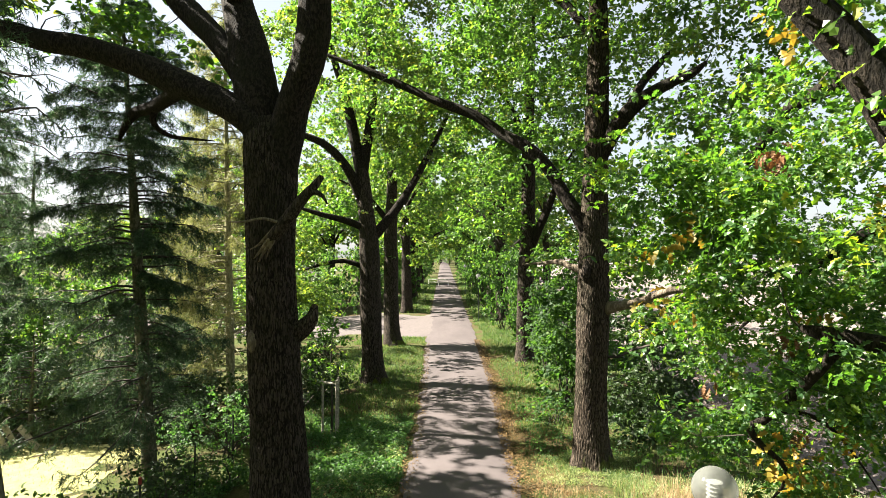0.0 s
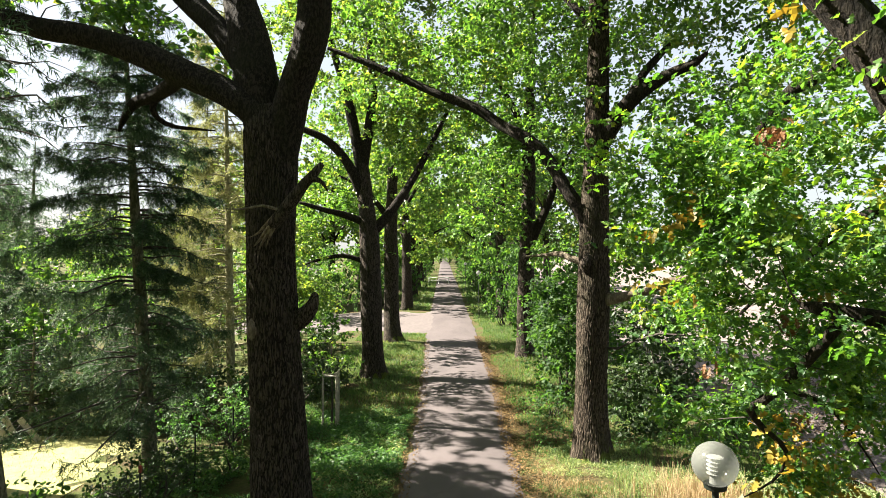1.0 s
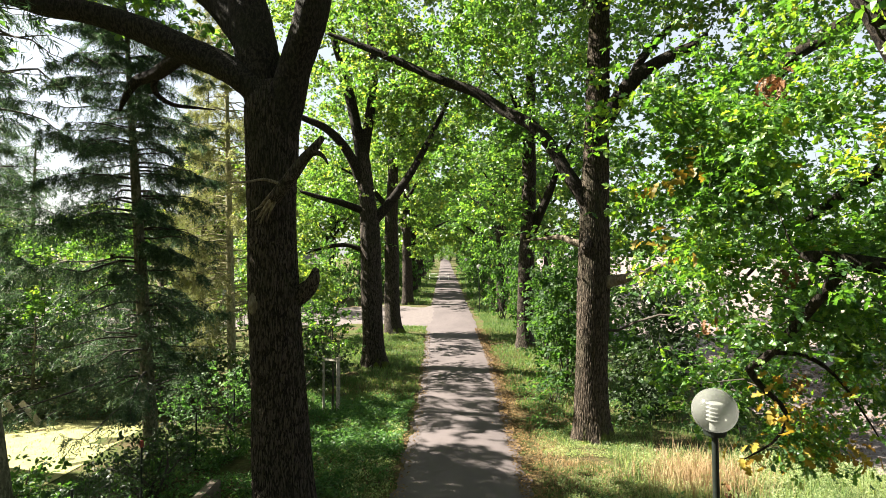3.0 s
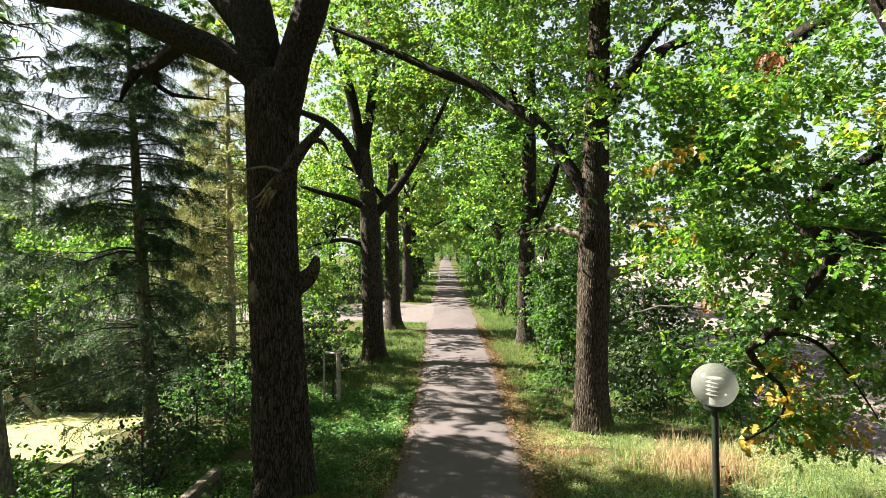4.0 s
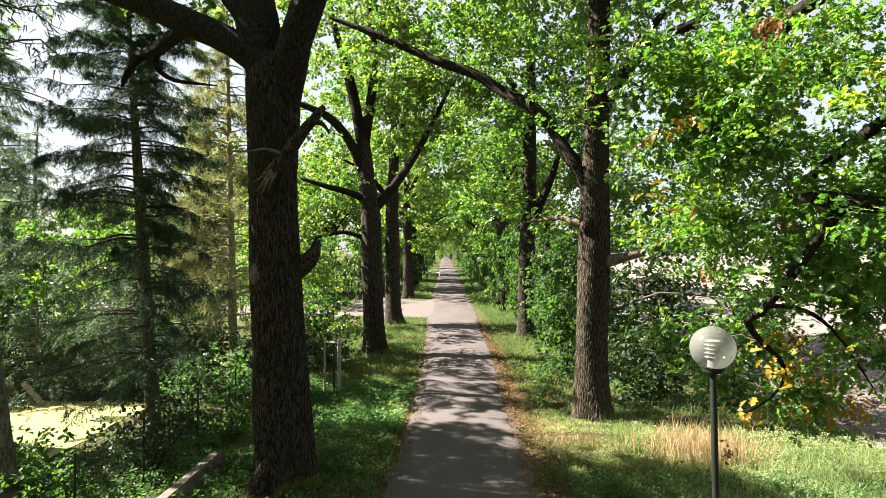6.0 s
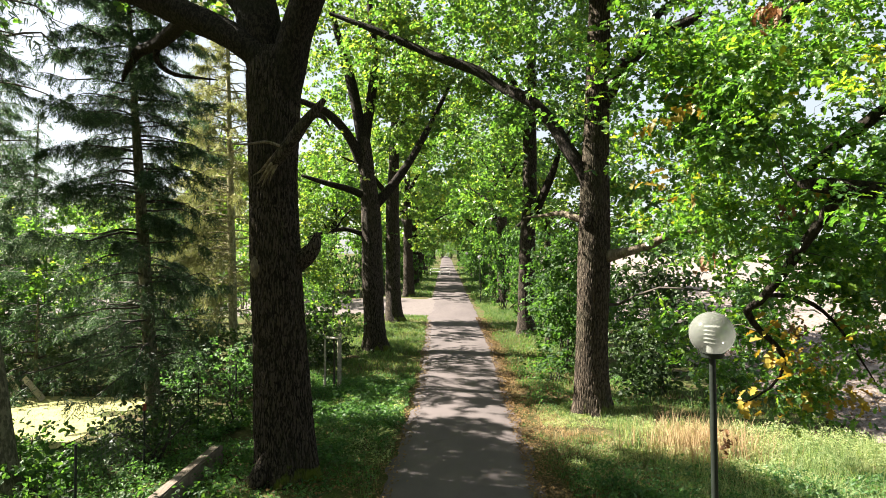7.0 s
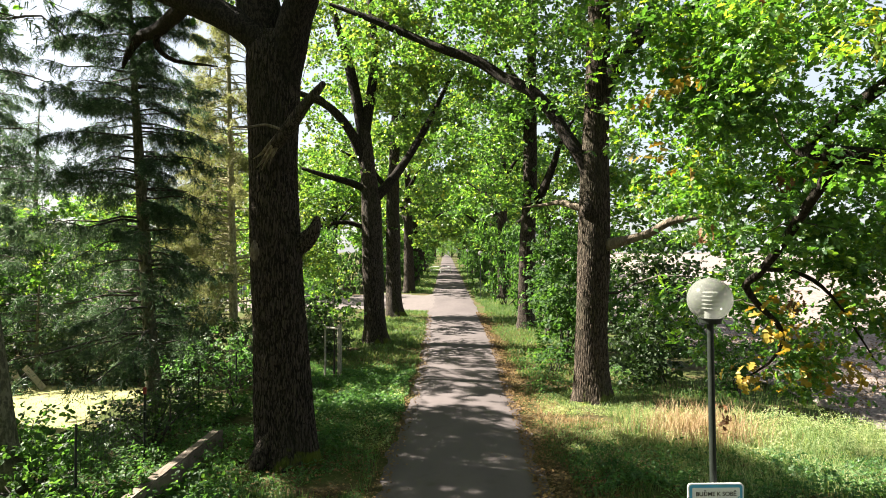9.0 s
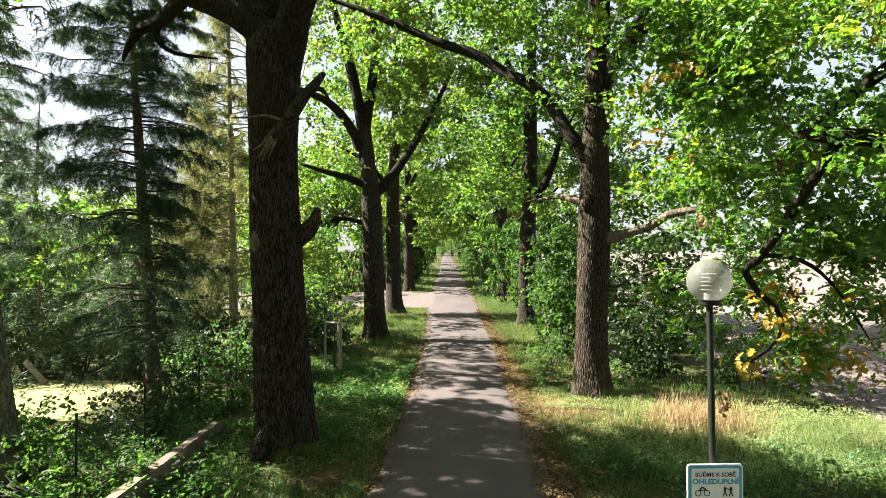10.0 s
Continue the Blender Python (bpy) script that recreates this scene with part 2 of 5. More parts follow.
# ---- mesh helpers ----
def mesh_of(name, verts, faces, smooth=False):
    """A mesh from vertex rows and a list of equally long face rows (arrays)."""
    me = bpy.data.meshes.new(name)
    verts = np.asarray(verts, np.float32)
    groups = [np.asarray(f, np.int32) for f in (faces if isinstance(faces, list) else [faces])]
    groups = [f for f in groups if len(f)]
    me.vertices.add(len(verts))
    me.vertices.foreach_set("co", verts.ravel())
    loops = np.concatenate([f.ravel() for f in groups])
    sizes = np.concatenate([np.full(len(f), f.shape[1], np.int32) for f in groups])
    me.loops.add(len(loops))
    me.loops.foreach_set("vertex_index", loops)
    me.polygons.add(len(sizes))
    me.polygons.foreach_set("loop_start", np.concatenate([[0], np.cumsum(sizes)[:-1]]).astype(np.int32))
    me.polygons.foreach_set("use_smooth", np.full(len(sizes), smooth, bool))
    me.update(calc_edges=True)
    me.validate()
    return me


def part(name, me, material, parent=None, label="", kind=""):
    """Links a mesh (or bmesh) as one object under a thing."""
    if isinstance(me, bmesh.types.BMesh):
        bm, me = me, bpy.data.meshes.new(name)
        bm.to_mesh(me)
        bm.free()
    if not me.materials:
        me.materials.append(M[material])
    ob = new(name, me)
    if parent is not None:
        ob.parent = parent
    return tagged(ob, label, kind=kind)


def thing(name, at, label, category, group="", kind=""):
    ob = new(name)
    ob.location = at
    ob.empty_display_size = 0.2
    return tagged(ob, label, category, group, kind)


def box(sx, sy, sz, at=(0, 0, 0), bevel=0.0, turn=None):
    bm = bmesh.new()
    bmesh.ops.create_cube(bm, size=1.0)
    bmesh.ops.scale(bm, vec=(sx, sy, sz), verts=bm.verts)
    if bevel:
        bmesh.ops.bevel(bm, geom=bm.edges[:], offset=bevel, segments=2, affect="EDGES")
    bmesh.ops.transform(bm, matrix=Matrix.Translation(at) @ (turn or Matrix()), verts=bm.verts)
    return bm


def rod(a, b, r, r2=None, sides=12, bevel=0.0):
    a, b = Vector(a), Vector(b)
    bm = bmesh.new()
    bmesh.ops.create_cone(bm, cap_ends=True, segments=sides, radius1=r, radius2=r if r2 is None else r2, depth=(b - a).length)
    if bevel:
        bmesh.ops.bevel(bm, geom=[e for e in bm.edges if len(e.link_faces) == 2 and any(len(f.verts) > 4 for f in e.link_faces)], offset=bevel, segments=2, affect="EDGES")
    bmesh.ops.transform(bm, matrix=Matrix.Translation((a + b) / 2) @ (b - a).to_track_quat("Z", "Y").to_matrix().to_4x4(), verts=bm.verts)
    return bm


def spline(pts, step):
    """Points (x, y, z, radius) along a smooth curve through the given ones, about step metres apart."""
    p = np.asarray(pts, float)
    p = np.vstack([2 * p[0] - p[1], p, 2 * p[-1] - p[-2]])
    out = []
    for i in range(1, len(p) - 2):
        n = max(2, int(np.linalg.norm(p[i + 1, :3] - p[i, :3]) / step))
        t = np.linspace(0, 1, n, endpoint=False)[:, None]
        a, b, c, d = p[i - 1], p[i], p[i + 1], p[i + 2]
        out.append(0.5 * (2 * b + (c - a) * t + (2 * a - 5 * b + 4 * c - d) * t ** 2 + (3 * b - a - 3 * c + d) * t ** 3))
    out.append(p[-2][None])
    out = np.vstack(out)
    out[:, 3] = np.maximum(out[:, 3], 0.003)
    return out


def wave(p, seed, f=1.0):
    """Cheap smooth noise in about -1..1 for rows of points."""
    r = np.random.default_rng(seed)
    v = np.zeros(len(p))
    for k in range(5):
        w = r.normal(size=3) * f * (1 + 0.5 * k)
        v += np.sin(p @ w + r.uniform(0, 6.3)) / (1 + 0.4 * k)
    return v / 2.2


def tube(pts, sides=10, step=0.25, bark=0.0, knots=0.06, flare=None, seed=0):
    """A limb: verts and quads. bark: depth of the furrows; flare: (height, extra, lobes) for a root collar."""
    s = spline(pts, step)
    c, rad = s[:, :3], s[:, 3]
    tang = np.gradient(c, axis=0)
    tang /= np.linalg.norm(tang, axis=1)[:, None]
    u = np.cross(tang[0], (0.3, 1.0, 0.2))
    u /= np.linalg.norm(u)
    rings, length = [], 0.0
    ang = np.linspace(0, 2 * math.pi, sides, endpoint=False)
    r = np.random.default_rng(seed + 11)
    ph = r.uniform(0, 6.28, 8)
    for i in range(len(c)):
        u = u - tang[i] * (u @ tang[i])
        u /= np.linalg.norm(u)
        w = np.cross(tang[i], u)
        if i:
            length += np.linalg.norm(c[i] - c[i - 1])
        q = rad[i] * (1 + knots * np.sin(2 * ang + ph[0] + length * 0.9) + 0.6 * knots * np.sin(3 * ang + ph[1] - length * 1.3) + 0.5 * knots * math.sin(length * 2.1 + ph[2]))
        if bark:
            n = 2 * math.pi * rad[0] / 0.062
            twist = 0.55 * np.sin(length * 3.1 + 3 * ang + ph[3]) + 0.5 * np.sin(length * 7.3 - 5 * ang + ph[4]) + 0.35 * np.sin(length * 13.7 + 9 * ang + ph[5])
            ridge = np.abs(np.sin(0.5 * round(n) * ang + twist * 1.5))
            cut = 0.5 + 0.5 * np.sin(length * 23 + 4.0 * np.sin(11 * ang + ph[6]) + ph[7])
            q = q + bark * (np.sqrt(ridge) * (0.75 + 0.25 * cut) - 0.6)
        if flare is not None:
            f = math.exp(-max(0.0, c[i, 2] - c[0, 2]) / flare[0])
            q = q + flare[1] * f * (0.55 + 0.45 * np.sin(flare[2] * ang + ph[2])) * rad[0]
        rings.append(c[i] + np.outer(q * np.cos(ang), u) + np.outer(q * np.sin(ang), w))
    v = np.vstack(rings + [c[-1][None] + tang[-1] * rad[-1] * 0.5, c[0][None]])
    n = len(c)
    a = np.arange(sides)
    b = (a + 1) % sides
    base = (np.arange(n - 1) * sides)[:, None]
    quads = np.stack([base + a, base + b, base + b + sides, base + a + sides], -1).reshape(-1, 4)
    tip = np.stack([(n - 1) * sides + a, (n - 1) * sides + b, np.full(sides, n * sides)], -1)
    foot = np.stack([b, a, np.full(sides, n * sides + 1)], -1)
    return v, [quads, np.vstack([tip, foot])]


def join(pieces):
    """Several (verts, faces) into one."""
    vs, fs, k = [], {}, 0
    for v, faces in pieces:
        for f in faces:
            fs.setdefault(f.shape[1], []).append(f + k)
        vs.append(v)
        k += len(v)
    return np.vstack(vs), [np.vstack(f) for f in fs.values()]


OAK_LEAF = np.array([(0, 0), (0.27, 0.21), (0.36, 0.10), (0.54, 0.34), (0.64, 0.14), (0.84, 0.25), (1.0, 0.0), (0.84, -0.25), (0.64, -0.14), (0.54, -0.34), (0.36, -0.10), (0.27, -0.21)])
MID_LEAF = np.array([(0, 0), (0.38, 0.25), (0.75, 0.27), (1.0, 0.0), (0.75, -0.27), (0.38, -0.25)])
FAR_LEAF = np.array([(0, 0), (0.55, 0.42), (1.0, 0.0), (0.55, -0.42)])
BLADE_LEAF = np.array([(0, 0), (0.35, 0.17), (1.0, 0.0), (0.35, -0.17)])


def leaf_cloud(at, way, size, shape, up=0.9, droop=0.25, curl=0.12, seed=0, face=None, loose=0.75):
    """Flat leaves, one at each row of at, pointing roughly along way."""
    r = np.random.default_rng(seed)
    n = len(at)
    nrm = r.normal(size=(n, 3)) * loose + ((0, 0, up) if face is None else face)
    nrm /= np.linalg.norm(nrm, axis=1)[:, None]
    d = way + r.normal(size=(n, 3)) * 0.8 - np.array((0, 0, droop))
    d -= nrm * (d * nrm).sum(1)[:, None]
    d /= np.linalg.norm(d, axis=1)[:, None] + 1e-9
    w = np.cross(nrm, d)
    s = size * r.uniform(0.65, 1.25, n)
    x, y = shape[:, 0], shape[:, 1]
    bend = -curl * (x ** 2) + np.abs(y) * 0.5
    v = at[:, None] + s[:, None, None] * (d[:, None] * x[None, :, None] + w[:, None] * y[None, :, None] + nrm[:, None] * bend[None, :, None])
    f = np.arange(n * len(x)).reshape(n, len(x))
    return v.reshape(-1, 3), [f]


def clusters(blobs, per_m3, seed=0, gaps=0.25, shell=0.45, freq=0.9, pad=0.0):
    """Centres of leaf clusters in ellipsoids (cx, cy, cz, rx, ry, rz[, density factor]). pad: size of the flat boughs in which they gather."""
    r = np.random.default_rng(seed)
    out = []
    for b in blobs:
        c, e = np.array(b[:3]), np.array(b[3:6])
        n = max(3, int(4.19 * e.prod() * per_m3 * (b[6] if len(b) > 6 else 1.0) / (1 - 0.5 * gaps)))
        m = max(3, n // 9) if pad else n
        d = r.normal(size=(m, 3))
        d /= np.linalg.norm(d, axis=1)[:, None]
        p = c + d * e * (r.uniform(0, 1, m) ** shell)[:, None] * (1 + 0.18 * wave(d * 3, seed + 3))[:, None]
        if pad:
            own = r.integers(0, m, n)
            k = min(1.0, float(e.min()) / 2.2)
            p = p[own] + r.normal(size=(n, 3)) * np.array((1, 1, 0.42)) * pad * k * r.uniform(0.6, 1.4, m)[own][:, None]
        keep = wave(p, seed + 5, freq) > -1 + 2 * gaps
        out.append(p[keep])
    return np.vstack(out)


def crown(blobs, per_m3, per, size, shape, spread=0.42, seed=0, gaps=0.25, shell=0.45, up=0.9, flat=0.6, bare=(), pad=0.0):
    c = clusters(blobs, per_m3, seed, gaps, shell, pad=pad)
    for l in bare:  # no leaves close round the thick wood
        s = spline(l, 0.5)
        s = s[s[:, 3] > 0.09]
        if len(s):
            c = c[np.linalg.norm(c[:, None] - s[None, :, :3], axis=2).min(1) > 0.75]
    r = np.random.default_rng(seed + 1)
    k = 6  # leaves stand in rosettes at the twig ends
    o = r.normal(size=(len(c), max(1, per // k), 3)) * spread * (1, 1, flat) * r.uniform(0.6, 1.3, (len(c), 1, 1))
    face = r.normal(size=o.shape) * 0.5 + (0, 0, up) + 0.35 * o / (np.linalg.norm(o, axis=2)[..., None] + 1e-9)
    at = np.repeat((c[:, None] + o).reshape(-1, 3), k, 0)
    face = np.repeat(face.reshape(-1, 3), k, 0)
    way = r.normal(size=at.shape)
    way /= np.linalg.norm(way, axis=1)[:, None]
    at = at + way * size * 0.25
    return c, leaf_cloud(at, way * 1.6, size, shape, seed=seed + 2, face=face, loose=0.4)


def twigs(limbs, ends, seed=0, thick=0.010, sides=3, limit=300, reach=4.5):
    """Thin branches from the nearest limb out to the leaf clusters."""
    r = np.random.default_rng(seed)
    nodes = np.vstack([spline(l, 0.4) for l in limbs])
    if len(ends) > limit:
        ends = ends[r.choice(len(ends), limit, replace=False)]
    order = np.argsort([np.linalg.norm(nodes[:, :3] - e, axis=1).min() for e in ends])
    out, grown = [], [nodes]
    for i in order:
        e = ends[i]
        allp = np.vstack(grown)
        dist = np.linalg.norm(allp[:, :3] - e, axis=1) + 0.35 * np.maximum(0, allp[:, 2] - e[2])
        k = dist.argmin()
        a = allp[k]
        long = np.linalg.norm(a[:3] - e)
        if long > reach or long < 0.25:
            continue
        r0 = min(a[3] * 0.6, thick + 0.011 * long)
        mid = 0.5 * (a[:3] + e) + r.normal(size=3) * 0.13 * long + (0, 0, 0.10 * long)
        pts = [(*a[:3], r0), (*(0.55 * a[:3] + 0.45 * mid + r.normal(size=3) * 0.05 * long), r0 * 0.8), (*mid, r0 * 0.6), (*e, 0.004)]
        out.append(tube(pts, sides, max(0.12, long / 7), knots=0.0, seed=int(i)))
        grown.append(spline(pts, 0.5))
    return join(out)


def local(pts, at):
    p = np.asarray(pts, float).copy()
    p[:, :3] -= at
    return p


def oak(at, trunk, limbs, blobs, label, per_m3=1.0, per=42, size=0.14, shape=MID_LEAF, leaf="oak_leaf", spread=0.42, gaps=0.25, seed=1,
        fine=False, coarse=False, shade=(), pad=0.8, twig_limit=300, reach=4.5, group="avenue oaks", bark_mat="oak_bark", flare=(0.40, 0.36, 5), extra=()):
    """An old oak: trunk, limbs (each a part), twigs and a crown of leaves. All points in the world, then set relative to the foot."""
    at = np.array(at, float)
    t = thing("oak_tree", tuple(at), label, "tree", group)
    sides, step, bark = (200 if trunk[0][3] > 0.6 else 150, 0.07, 0.05) if fine else (9, 1.0, 0.0) if coarse else (26, 0.2, 0.02)
    v, f = tube(local(trunk, at), sides, step, bark, 0.035, flare, seed)
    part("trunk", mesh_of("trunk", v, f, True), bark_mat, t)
    for i, l in enumerate(limbs):
        big = max(p[3] for p in l) > 0.15
        v, f = tube(local(l, at), (48 if fine and big else 6 if coarse else 12), (0.06 if fine and big else 0.9 if coarse else 0.18), 0.02 if fine and big else 0.0 if coarse else 0.008, 0.07, None, seed + i + 1)
        part("limb", mesh_of("limb", v, f, True), "shaded_limb_bark", t)
    for name, mat, pts, lab in extra:
        v, f = tube(local(pts, at), 16, 0.06, 0.006, 0.10, None, seed + 50)
        piece = part(name, mesh_of(name, v, f, True), mat, snapped if name in ("branch_fork", "twig", "splinter") else t, lab)
        if name == "broken_branch":
            snapped = piece
    lb = [(*(np.array(b[:3]) - at), *b[3:]) for b in blobs]
    ends, (v, f) = crown(lb, per_m3, per, size, shape, spread, seed, gaps, bare=[local(l, at) for l in [trunk] + list(limbs)], pad=pad)
    part("crown", mesh_of("crown", v, f), leaf, t, kind="stuff")
    # unseen leaf masses above the view, added to block sky and sun
    if shade:
        top, (v, f) = crown([(*(np.array(b[:3]) - at), *b[3:]) for b in shade], 1.5, 30, 0.24, FAR_LEAF, 0.45, seed + 9, 0.3)
        part("shade_crown", mesh_of("shade_crown", v, f), leaf, t, kind="stuff")
    v, f = twigs([local(l, at) for l in [trunk] + list(limbs)], ends, seed, limit=twig_limit, reach=reach)
    part("twigwork", mesh_of("twigs", v, f, True), "twig", t, kind="stuff")
    return t


# ---- ground ----
def rise(y):
    """The land climbs gently beyond about forty metres."""
    y = np.asarray(y, float)
    return 0.022 * 6.0 * np.log1p(np.exp(np.clip((y - 36) / 6.0, -30, 400))) * np.where(y > 400, 0, 1) + np.where(y > 400, 0.022 * 364, 0)


def ground_z(x, y):
    x, y = np.asarray(x, float), np.asarray(y, float)
    p = np.stack([x, y, 0 * x], -1).reshape(-1, 3)
    bumps = (0.035 * wave(p, 21, 0.9) + 0.015 * wave(p, 22, 3.0)).reshape(x.shape)
    off = np.clip((np.abs(x - road_mid(y)) - 1.9) / 1.2, 0, 1)
    return rise(y) + bumps * off + 0.03 * off


ROAD_Y = [-30, 0, 9.5, 14.5, 17, 21, 28, 36, 47, 60, 80, 110, 400]
ROAD_L = [-2.2, -1.55, -1.24, -1.07, -0.98, -0.92, -0.98, -1.1, -1.3, -1.25, -1.2, -1.2, -1.2]
ROAD_R = [0.85, 1.5, 1.82, 1.98, 2.03, 2.14, 2.4, 2.45, 2.45, 2.4, 2.4, 2.4, 2.4]


def road_mid(y):
    return 0.5 * (np.interp(y, ROAD_Y, ROAD_L) + np.interp(y, ROAD_Y, ROAD_R))


def sheet(name, xs, ys, height, material, label, category, lift=0.0):
    X, Y = np.meshgrid(xs, ys)
    Z = height(X, Y) + lift
    v = np.stack([X, Y, Z], -1).reshape(-1, 3)
    nx, ny = len(xs), len(ys)
    i = (np.arange(ny - 1)[:, None] * nx + np.arange(nx - 1)).reshape(-1)
    f = np.stack([i, i + 1, i + nx + 1, i + nx], -1)
    return tagged(part(name, mesh_of(name, v, f, True), material), label, category, kind="structure")


def steps(*stretches):
    return np.unique(np.concatenate([np.arange(a, b + 1e-6, s) for a, b, s in stretches]))


GX = steps((-3000, -400, 520), (-400, -60, 34), (-60, -20, 4), (-20, 14, 0.4), (14, 60, 4), (60, 400, 34), (400, 3000, 520))
GY = steps((-3000, -300, 540), (-300, -30, 30), (-30, 4, 2), (4, 42, 0.4), (42, 120, 2), (120, 420, 12), (420, 3000, 500))
sheet("ground", GX, GY, ground_z, "ground", "brown earth verge with grass, leaf litter and moss", "ground", -0.06)
RY = steps((-30, 6, 1), (6, 40, 0.2), (40, 120, 1), (120, 400, 10))


def road_mesh():
    rows = []
    for y in RY:
        l, r = np.interp(y, ROAD_Y, ROAD_L), np.interp(y, ROAD_Y, ROAD_R)
        e = 0.06 * math.sin(y * 1.9) + 0.05 * math.sin(y * 4.3 + 1) + 0.03 * math.sin(y * 9.1)
        g = 0.06 * math.sin(y * 2.3 + 2) + 0.05 * math.sin(y * 5.1) + 0.03 * math.sin(y * 8.3)
        l, r = l + e, r + g
        k = np.linspace(0, 1, 9)
        z = float(rise(y)) + 0.05 * np.sin(k * math.pi) ** 0.7 - 0.035 * ((k == 0) | (k == 1))
        rows.append(np.stack([l + (r - l) * k, np.full(9, y), z], -1))
    v = np.vstack(rows)
    i = (np.arange(len(RY) - 1)[:, None] * 9 + np.arange(8)).reshape(-1)
    return mesh_of("road", v, np.stack([i, i + 1, i + 10, i + 9], -1), True)


tagged(part("road", road_mesh(), "asphalt"), "narrow old grey asphalt path with dappled shade", "path", kind="structure")
sheet("side_lane", steps((-40, -2, 0.6), (-2, -0.6, 0.2)), steps((42.5, 61.0, 0.4)), lambda x, y: rise(y) - 0.3 * np.clip(np.abs(y - 51.6) / 7.4 + 0.22 * wave(np.stack([x, y, 0 * x], -1).reshape(-1, 3), 41, 0.8).reshape(x.shape) - 0.8, 0, 1), "lane", "pale lane that joins the path", "lane", 0.012)
sheet("field", steps((10.2, 40, 0.35), (40, 400, 12)), steps((-30, 8, 2), (8, 60, 0.35), (60, 400, 12)),
      lambda x, y: rise(y) + 0.10 * wave(np.stack([x, y, 0 * x], -1).reshape(-1, 3), 31, 1.6).reshape(x.shape) * (x > 10.4)
      + 0.07 * wave(np.stack([x, y, 0 * x], -1).reshape(-1, 3), 32, 5.0).reshape(x.shape) * (x > 10.4), "field", "bare ploughed field of pale brown clods", "field", 0.10)
sheet("lawn", steps((-45, -8.3, 0.9)), steps((8, 19, 0.9)), ground_z, "lawn", "sunlit mown garden lawn", "lawn", -0.05)


# ---- avenue oaks ----
l1_limb_1 = [(-3.4, 11.9, 7.9, 0.38), (-3.7, 11.85, 8.42, 0.34), (-4.05, 11.8, 8.7, 0.30), (-4.53, 11.8, 8.98, 0.275), (-5.27, 11.8, 9.32, 0.255), (-6.23, 11.9, 9.77, 0.235), (-7.33, 12.0, 10.12, 0.22), (-8.32, 12.1, 10.31, 0.21), (-9.22, 12.2, 10.6, 0.20), (-10.72, 12.3, 10.88, 0.15), (-12.39, 12.3, 11.36, 0.08)]
l1_limb_2 = [(-3.75, 12.1, 8.9, 0.30), (-3.98, 12.2, 9.35, 0.30), (-4.34, 12.4, 9.9, 0.285), (-4.84, 12.6, 10.52, 0.262), (-5.42, 12.8, 11.09, 0.25), (-6.01, 13, 11.74, 0.23), (-7.29, 13.6, 13.55, 0.16), (-8.2, 14, 15.56, 0.07)]
l1_limb_3 = [(-3.5, 11.95, 7.8, 0.42), (-3.68, 12.0, 8.7, 0.42), (-3.86, 12.1, 9.39, 0.40), (-4.11, 12.3, 10.29, 0.375), (-4.36, 12.5, 11.09, 0.35), (-4.59, 12.7, 12.16, 0.30), (-4.78, 13, 14.73, 0.21), (-4.61, 13, 17.3, 0.08)]
l1_limb_4 = [(-3.4, 11.9, 7.6, 0.42), (-3.2, 11.85, 8.25, 0.40), (-2.97, 11.7, 8.93, 0.36), (-2.65, 11.5, 9.66, 0.335), (-2.5, 11.4, 10.29, 0.32), (-2.42, 11.3, 11.13, 0.28), (-2.1, 11.2, 12.94, 0.19), (-1.54, 11, 14.98, 0.07)]
# unseen limb, added to carry leaves that shade the near oak
l1_limb_5 = [(-4.36, 12.5, 11.09, 0.2), (-4.3, 11.2, 12.0, 0.14), (-4.1, 9.8, 12.4, 0.09), (-3.9, 8.4, 12.5, 0.03)]
l1_limb_6 = [(-5.2, 11.9, 9.33, 0.15), (-5.86, 12.6, 9.27, 0.145), (-6.49, 13.2, 9.21, 0.145), (-7.11, 13.6, 9.18, 0.12), (-7.45, 13.8, 8.94, 0.085), (-7.71, 14, 8.61, 0.03)]
l1_limb_7 = [(-6.44, 13.2, 9.21, 0.09), (-6.57, 13.3, 8.98, 0.075), (-6.49, 13.4, 8.77, 0.062), (-6.21, 13.5, 8.61, 0.05), (-5.8, 13.6, 8.58, 0.036), (-5.31, 13.7, 8.55, 0.012)]
l1_wood_1 = ("broken_branch", "oak_bark", [(-3.40, 11.34, 6.02, 0.03), (-3.30, 11.25, 6.13, 0.085), (-3.17, 11.1, 6.24, 0.11), (-2.88, 11.0, 6.56, 0.112), (-2.59, 10.9, 6.91, 0.09), (-2.36, 10.8, 7.12, 0.075), (-2.22, 10.8, 7.30, 0.05)], "snapped dead branch with torn wood")
l1_wood_2 = ("branch_fork", "oak_bark", [(-2.50, 10.86, 7.00, 0.06), (-2.33, 10.8, 7.02, 0.05), (-2.20, 10.8, 6.94, 0.035), (-2.12, 10.8, 6.80, 0.012)], "short broken side fork")
l1_wood_3 = ("twig", "pale_wood", [(-3.04, 11.0, 6.47, 0.03), (-3.33, 10.9, 6.54, 0.024), (-3.61, 10.8, 6.48, 0.018), (-3.89, 10.7, 6.46, 0.008)], "bare pale twig")
l1_wood_4 = ("splinter", "pale_wood", [(-3.62, 11.30, 5.80, 0.006), (-3.46, 11.24, 5.96, 0.030), (-3.26, 11.08, 6.16, 0.042), (-3.08, 10.97, 6.34, 0.010)], "pale torn wood")
l1_wood_5 = ("splinter", "pale_wood", [(-3.50, 11.22, 5.74, 0.005), (-3.40, 11.20, 5.92, 0.026), (-3.24, 11.10, 6.12, 0.03), (-3.10, 11.0, 6.26, 0.008)], "pale torn wood")
